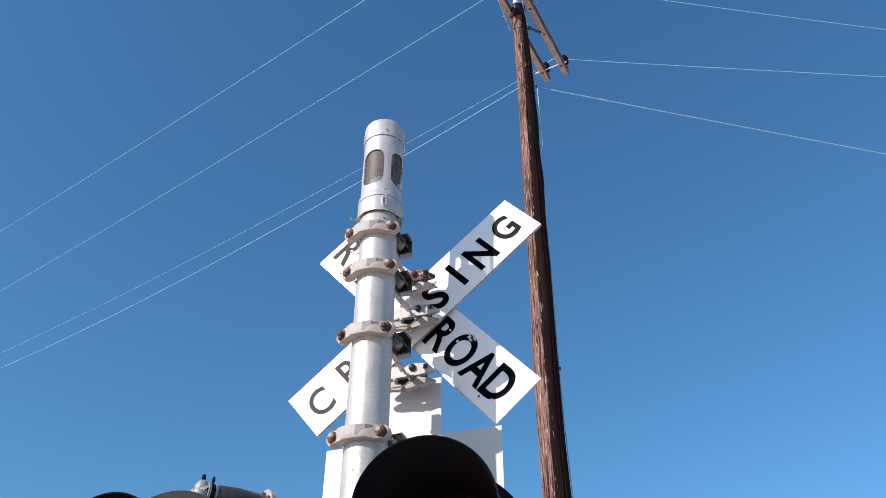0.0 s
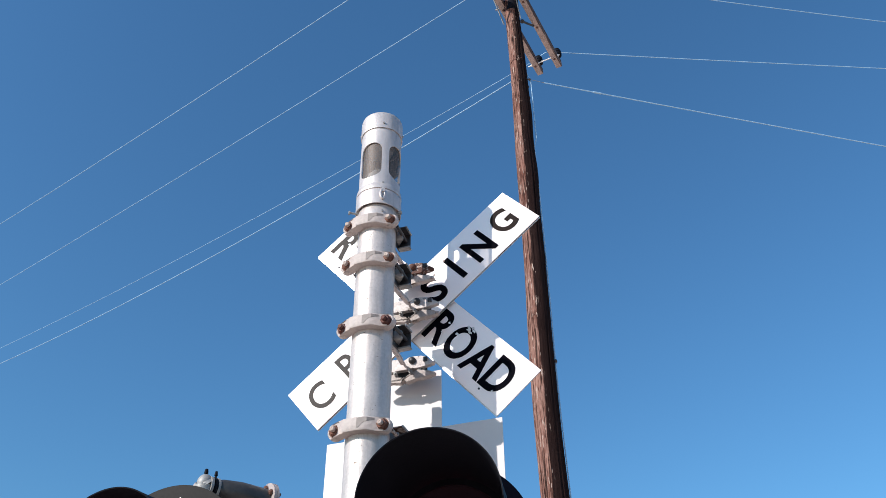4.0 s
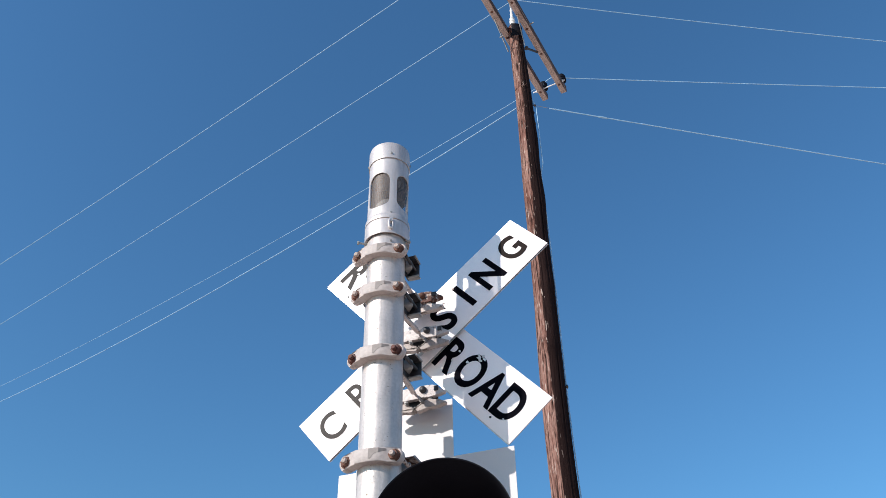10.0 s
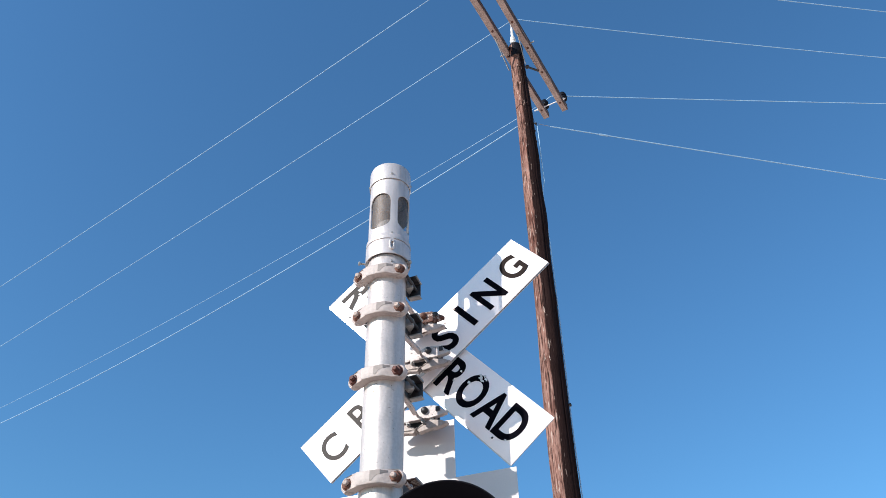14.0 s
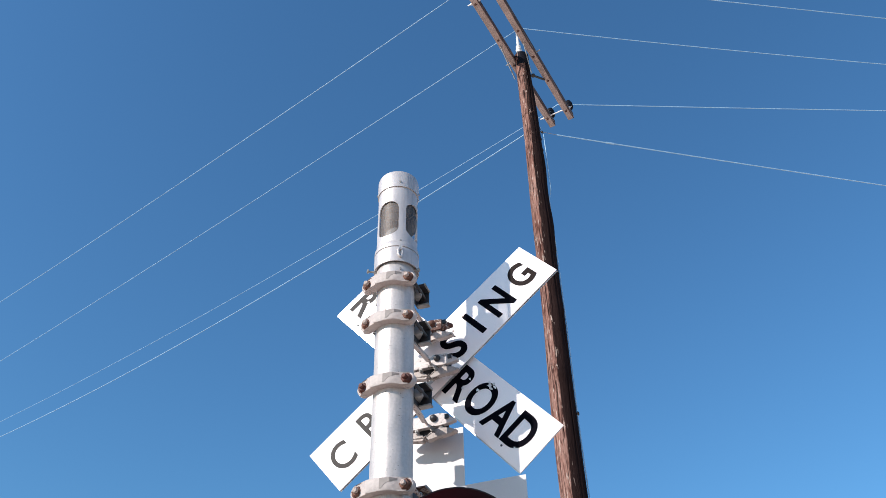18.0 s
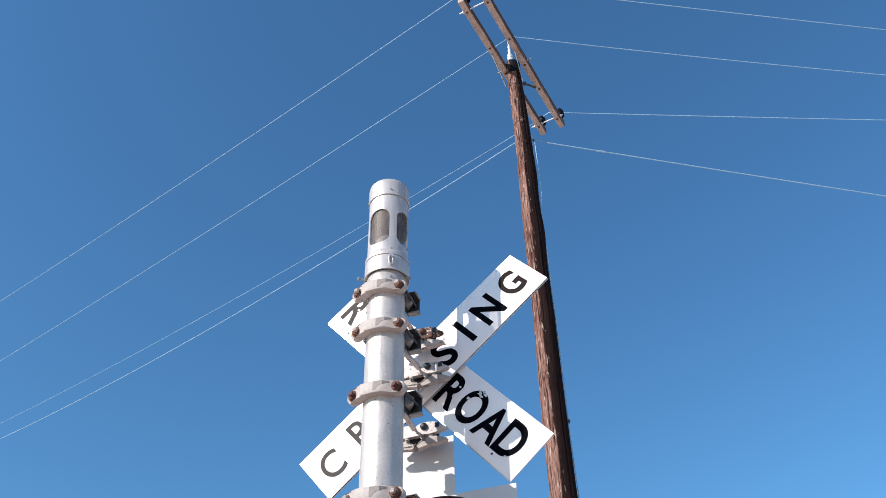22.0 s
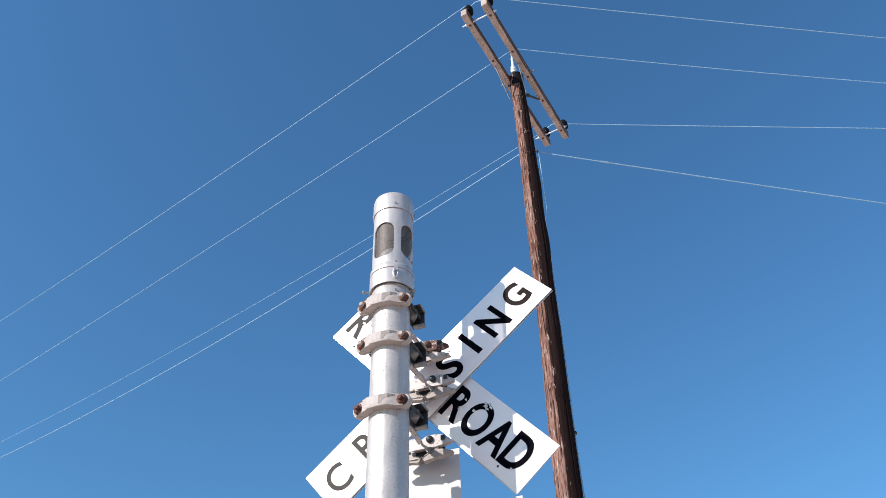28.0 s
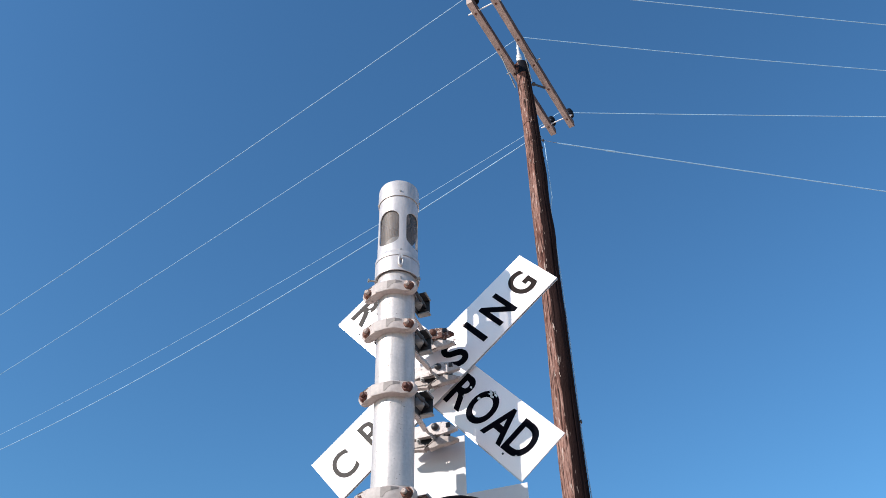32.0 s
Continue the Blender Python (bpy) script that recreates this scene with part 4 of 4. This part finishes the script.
part("knuckle", bm, GALV, arm, "grey rounded cast knuckle")
bm = bmesh.new()
lathe(bm, [(0.024 * math.sin(math.pi * i / 16), -0.018 * math.cos(math.pi * i / 16)) for i in range(17)], 28, Matrix.Translation(P_CAP))
rod(bm, P_CAP, P_KNU - (P_KNU - P_CAP) * 0.30, 0.018, 24, 0.020)
part("end_cap", bm, CAST, arm, "pale rounded end cap")
for d in (0.0, 0.010, 0.020):
    bm = bmesh.new()
    rod(bm, P_PIPE + WAY * (d - 0.012), P_PIPE + WAY * (d - 0.005), 0.0305, 28)
    part("ring", bm, BLACK if d == 0.010 else GALV, arm)
bm = bmesh.new()
tube(bm, [P_PIPE + WAY * 0.016, P_PIPE + WAY * 0.03, P_MID, P_END], [0.028, 0.032, 0.036, 0.039], 28)
part("pipe", bm, GREY_CAST, arm, "weathered grey pipe")
bm = bmesh.new()
rod(bm, P_END - WAY * 0.004, P_END + WAY * 0.004, 0.057, 32)
rod(bm, P_END + WAY * 0.005, P_END + WAY * 0.012, 0.057, 32)
part("flange", bm, FLANGE, arm, "pale rust-stained bolted flange")
side = WAY.cross(Vector((0, 0, 1))).normalized()
for k in range(6):
    a = radians(90 + 60 * k)
    c = P_END + side * 0.040 * math.cos(a) + Vector((0, 0, 1)) * 0.040 * math.sin(a)
    bm = bmesh.new()
    rod(bm, c - WAY * 0.012, c + WAY * 0.024, 0.006, 8)
    hexagon(bm, c - WAY * 0.004, -WAY, 0.010, 0.007)
    hexagon(bm, c + WAY * 0.012, WAY, 0.010, 0.007)
    part("flange_bolt", bm, RUST, arm)
for off, r in (((0.000, -0.002, 0.018), 0.0062), ((0.026, 0.006, 0.014), 0.005)):
    bm = bmesh.new()
    c = P_KNU + Vector(off)
    rod(bm, c, c + Vector((0, 0, 0.022)), r * 0.6, 8)
    lathe(bm, [(0, 0), (r, 0), (r * 0.9, 0.006), (r * 0.7, 0.012), (0, 0.014)], 10, Matrix.Translation(c + Vector((0, 0, 0.010))))
    part("cap_screw", bm, BLACK, arm)
bm = bmesh.new()
tube(bm, [P_END + WAY * 0.013, P_END + WAY * 0.06 + Vector((0, 0, -0.045)), Vector((-0.40, 2.40, 2.16)), Vector((-0.276, 2.465, 2.15)), Vector((-0.12, 2.50, 2.15)), Vector((0.03, 2.50, 2.15))], 0.028, 20)
part("cross_pipe", bm, GREY_CAST, arm)
bm = bmesh.new()
lathe(bm, [(0.0715, 2.07), (0.088, 2.07), (0.092, 2.09), (0.092, 2.21), (0.088, 2.23), (0.0715, 2.23)], 40, Matrix.Translation((-0.276, 2.465, 0)))
part("hub", bm, CAST, arm)


# ---- utility pole ----
pole = thing("utility_pole", pose(0.838, 6.56, 0), "tall brown wooden utility pole with cracked grain and double crossarm", "utility pole")


def shaft():
    """Tapered trunk with knots, checks and a slightly uneven line."""
    knots = [(9.3, -150, 0.010, 0.07), (8.62, -115, 0.014, 0.10), (7.55, -118, 0.016, 0.12), (7.2, -30, 0.018, 0.30), (5.35, -100, 0.014, 0.09), (6.1, -60, 0.010, 0.1), (4.6, -110, 0.012, 0.08), (8.1, -20, 0.012, 0.25)]
    zs, seg = np.linspace(-0.3, 10.10, 330), 72
    bm = bmesh.new()
    rings = []
    for z in zs:
        f = min(1.0, max(0.0, z / 10.1))
        r0 = 0.134 - 0.047 * f ** 1.05
        dx = 0.010 * math.sin(z * 0.9 + 0.6) + 0.004 * math.sin(z * 2.3)
        ring = []
        for k in range(seg):
            a = 2 * math.pi * k / seg
            r = r0 + 0.006 * noise.noise(Vector((math.cos(a) * 1.3, math.sin(a) * 1.3, z * 0.5)))
            r += 0.0035 * noise.noise(Vector((math.cos(a) * 9, math.sin(a) * 9, z * 1.1)))
            # long checks that wander along the grain
            for c, w, dp in ((-62, 0.045, 0.022), (-96, 0.030, 0.010), (-40, 0.05, 0.014), (-135, 0.03, 0.008), (40, 0.05, 0.02), (130, 0.05, 0.02)):
                wander = radians(c) + 0.16 * noise.noise(Vector((c, 0, z * 0.55))) + 0.04 * noise.noise(Vector((c, 5, z * 3)))
                d = (a - wander + math.pi) % (2 * math.pi) - math.pi
                open_ = max(0.0, min(1.0, 0.5 + 1.4 * noise.noise(Vector((c, 9, z * 0.8)))))
                r -= dp * open_ * math.exp(-(d / w) ** 2)
            for kz, ka, kh, ks in knots:
                d = (a - radians(ka) + math.pi) % (2 * math.pi) - math.pi
                r += kh * math.exp(-((d * r0 / ks) ** 2 * 2 + ((z - kz) / ks) ** 2))
            ring.append(bm.verts.new((r * math.cos(a) + dx, r * math.sin(a), z)))
        rings.append(ring)
    for A, B in zip(rings, rings[1:]):
        for k in range(seg):
            j = (k + 1) % seg
            bm.faces.new((A[k], A[j], B[j], B[k]))
    bm.faces.new(rings[-1])
    return bm


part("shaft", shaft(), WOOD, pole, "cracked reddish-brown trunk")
bm = bmesh.new()
lathe(bm, [(0.0895, 9.88), (0.0905, 9.88), (0.0905, 10.115), (0.0, 10.122)], 32)
part("pole_cap", bm, BLACK, pole, "dark band round the top")

ARM_AZ = math.degrees(math.atan2(0.459, 0.889))          # the arms' way, clockwise from +y
ARM_M = pose(0.021, -0.02, 10.056, 0, 0, -ARM_AZ)          # local y along the arms
for s in (-1, 1):
    bm = bmesh.new()
    box(bm, s * 0.137 - 0.038, s * 0.137 + 0.0445, -1.22, 1.22, -0.057, 0.052, 0.006)
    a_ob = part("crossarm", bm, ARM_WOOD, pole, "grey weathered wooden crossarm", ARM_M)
    for y in (-1.05, 1.05, -0.45, 0.45, 0.0):
        bm = bmesh.new()
        lathe(bm, [(0, 0), (0.016, 0), (0.016, -0.004), (0.009, -0.012), (0, -0.012)], 10, Matrix.Translation((s * 0.137, y, -0.058)))
        part("bolt_head", bm, RUST, a_ob)
    for y in (-1.13, 1.13):
        bm = bmesh.new()
        rod(bm, (s * 0.135, y, 0.05), (s * 0.135, y, 0.15), 0.010, 8)
        lathe(bm, [(0, 0.06), (0.036, 0.06), (0.058, 0.075), (0.060, 0.105), (0.040, 0.115), (0.056, 0.123), (0.054, 0.16), (0.034, 0.178), (0.040, 0.195), (0.02, 0.21), (0, 0.212)], 24, Matrix.Translation((s * 0.135 + 0.025, y, 0)))
        part("insulator", bm, BLACK, a_ob, "dark glazed insulator")
for y in (-1.05, 1.05):
    bm = bmesh.new()
    rod(bm, (-0.24, y, -0.01), (0.22, y, -0.01), 0.008, 8)
    for x in (-0.185, 0.185, -0.092, 0.092):
        hexagon(bm, (x, y, -0.01), (math.copysign(1, x), 0, 0), 0.018, 0.014)
    part("spacer_bolt", bm, PALE, pole, "pale double-arming bolt", ARM_M)
# through bolt at the pole, its ends standing out of both arms
for s in (-1, 1):
    bm = bmesh.new()
    rod(bm, (s * 0.171, -0.01, 0.0), (s * 0.238, -0.01, 0.0), 0.009, 8)
    hexagon(bm, (s * 0.1705, -0.01, 0.0), (s, 0, 0), 0.020, 0.016)
    part("through_bolt", bm, GALV, pole, "", ARM_M)
# dark stay between the trunk and one arm
bm = bmesh.new()
rod(bm, (0.03, 0.20, -0.15), (0.105, 0.40, -0.062), 0.014, 10)
lathe(bm, [(0, 0), (0.026, 0), (0.026, 0.02), (0, 0.02)], 14, Matrix.Translation((0.03, 0.20, -0.16)))
part("arm_stay", bm, DARK_AND_SHADE_STEEL, pole, "short dark stay", ARM_M)
for a, b in (((-0.152, -0.36, -0.062), (-0.112, -0.085, -0.44)), ((0.118, -0.26, -0.062), (0.100, -0.050, -0.42))):
    bm = bmesh.new()
    bar(bm, a, b, -0.004, 0.004, -0.014, 0.014)
    part("brace", bm, GALV, pole, "thin flat steel brace", ARM_M)
bm = bmesh.new()
rod(bm, (-0.022, 0.0, 10.05), (-0.025, -0.012, 10.45), 0.013, 10)
part("ridge_pin", bm, GALV, pole)
bm = bmesh.new()
lathe(bm, [(0.018, 10.14), (0.038, 10.15), (0.029, 10.19), (0.040, 10.21), (0.026, 10.25), (0.034, 10.27), (0.016, 10.32), (0.020, 10.36), (0.014, 10.41), (0.018, 10.45), (0.010, 10.50), (0, 10.51)], 20, Matrix.Translation((-0.025, -0.013, 0.03)))
part("ridge_insulator", bm, CERAMIC, pole, "white ceramic ridge-pin insulator")
bm = bmesh.new()
rod(bm, (-0.028, -0.013, 10.52), (-0.034, -0.013, 10.732), 0.009, 8)
part("wire_clamp", bm, GALV, pole, "dull grey wire clamp")
# down lead stapled along the pole's shaded side
bm = bmesh.new()
lead = []
for z in np.linspace(0.1, 8.75, 60):
    bow = 0.006 * max(0.0, noise.noise(Vector((3, 1, z * 0.8)))) + (0.03 if 7.7 < z < 8.7 else 0.0)
    r = 0.136 - 0.047 * (z / 10.1) + (0.010 * math.sin(z * 0.9 + 0.6) + 0.004 * math.sin(z * 2.3))
    lead.append(Vector((math.cos(radians(-8)) * (r + 0.006 + bow), math.sin(radians(-8)) * (r + 0.006 + bow), z)))
tube(bm, lead, 0.0055, 6)
part("down_lead", bm, WIRE, pole, "pale wire down lead")
for z, a in ((4.98, -5), (8.56, 5), (8.35, -10)):
    bm = bmesh.new()
    d = Vector((math.cos(radians(a)), math.sin(radians(a)), 0))
    rod(bm, d * 0.06 + Vector((0, 0, z)), d * 0.122 + Vector((0, 0, z)), 0.010, 8)
    hexagon(bm, d * 0.102 + Vector((0, 0, z)), d, 0.020, 0.016)
    part("through_bolt", bm, DARK, pole)
# old tie wire wound round the trunk under the arms
bm = bmesh.new()
tube(bm, [Vector((0.015 + 0.098 * math.cos(a), 0.098 * math.sin(a), 8.97 + 0.05 * math.sin(a + 0.8) + 0.012 * math.sin(a * 5))) for a in (radians(-165 + 3 * k) for k in range(34))], 0.003, 6)
part("tie_wire", bm, RUST, pole, "rusty tie wire")
# eye bolt and thin link that hold the lower cable
bm = bmesh.new()
rod(bm, (0.085, -0.045, 8.64), (0.135, -0.036, 8.636), 0.007, 8)
lathe(bm, [(0, 0), (0.013, 0), (0.013, 0.016), (0, 0.016)], 12, Matrix.Translation((0.128, -0.037, 8.628)))
part("eye_bolt", bm, DARK, pole, "dark eye bolt")
bm = bmesh.new()
rod(bm, (0.135, -0.036, 8.636), (0.300, 0.004, 8.621), 0.0028, 6)
part("link", bm, GALV, pole, "thin wire link")


# ---- overhead wires ----
def wire(start, az, slope, bend, length, r, label, splice=None, mat=WIRE):
    """A hanging wire that leaves start towards az (degrees clockwise from +y)."""
    d = Vector((math.sin(radians(az)), math.cos(radians(az)), 0))
    pts = [Vector(start) + d * u + Vector((0, 0, slope * u + bend * u * u)) for u in [length * (i / 70) ** 1.4 for i in range(71)]]
    bm = bmesh.new()
    tube(bm, pts, r, 8)
    ob = part("overhead_wire", bm, mat)
    tagged(ob, label, "wire", "overhead wires")
    if splice:
        bm = bmesh.new()
        rod(bm, Vector(start) + d * splice + Vector((0, 0, slope * splice)), Vector(start) + d * (splice + 0.10) + Vector((0, 0, slope * (splice + 0.10))), 0.011, 8)
        part("splice", bm, WIRE, ob)
    return ob


wire((0.212, 5.584, 10.288), -55.78, -0.0443, 0.0023, 34, 0.0050, "thin bare wire strung from an arm-end insulator", mat=DIM_WIRE)
wire((0.810, 6.547, 10.669), -55.74, -0.060, 0.0016, 40, 0.0048, "thin bare wire strung from the ridge pin", mat=DIM_WIRE)
wire((1.274, 7.546, 10.176), -53.89, -0.0385, 0.0037, 32, 0.0040, "thin bare wire strung from an arm-end insulator", mat=DIM_WIRE)
wire((0.75, 6.485, 8.561), -52.14, -0.0415, 0.00596, 20, 0.0056, "thick pale cable strung from the pole below the arms", mat=DIM_WIRE)
wire((0.517, 5.494, 10.294), 81.48, -0.045, 0.0011, 40, 0.0048, "thin bare wire strung from an arm-end insulator")
wire((0.806, 6.547, 10.729), 82.71, -0.085, 0.0043, 22, 0.0048, "thin bare wire strung from the ridge pin")
wire((1.519, 7.447, 10.176), 87.22, -0.045, 0.001, 40, 0.0048, "thin bare wire strung from an arm-end insulator")
wire((1.138, 6.564, 8.621), 77.22, -0.045, 0.0011, 40, 0.0062, "pale spliced cable strung from the pole below the arms", 0.60)
for s in (-1, 1):
    bm = bmesh.new()
    w = ARM_M.copy()
    w.translation += Vector((0.838, 6.56, 0))
    a, b = w @ Vector((-0.135, s * 1.13, 0.185)), w @ Vector((0.135, s * 1.13, 0.185))
    tube(bm, [a, (a + b) / 2 + Vector((0, 0, 0.05)), b], 0.006, 6)
    j = part("jumper_wire", bm, WIRE)
    tagged(j, "short pale jumper wire between two insulators", "wire")


# ---- what moves: the added discs that blink the lights ----
def motions():
    for sh, middle in blink_discs:
        rows = []
        for i in range(161):
            t = i * 0.2
            rows.append((t, pose(0, -0.006, 0, 0, 90 - 360 * (t - middle) / 1.23, 0)))
        walk(sh, rows)


motions()
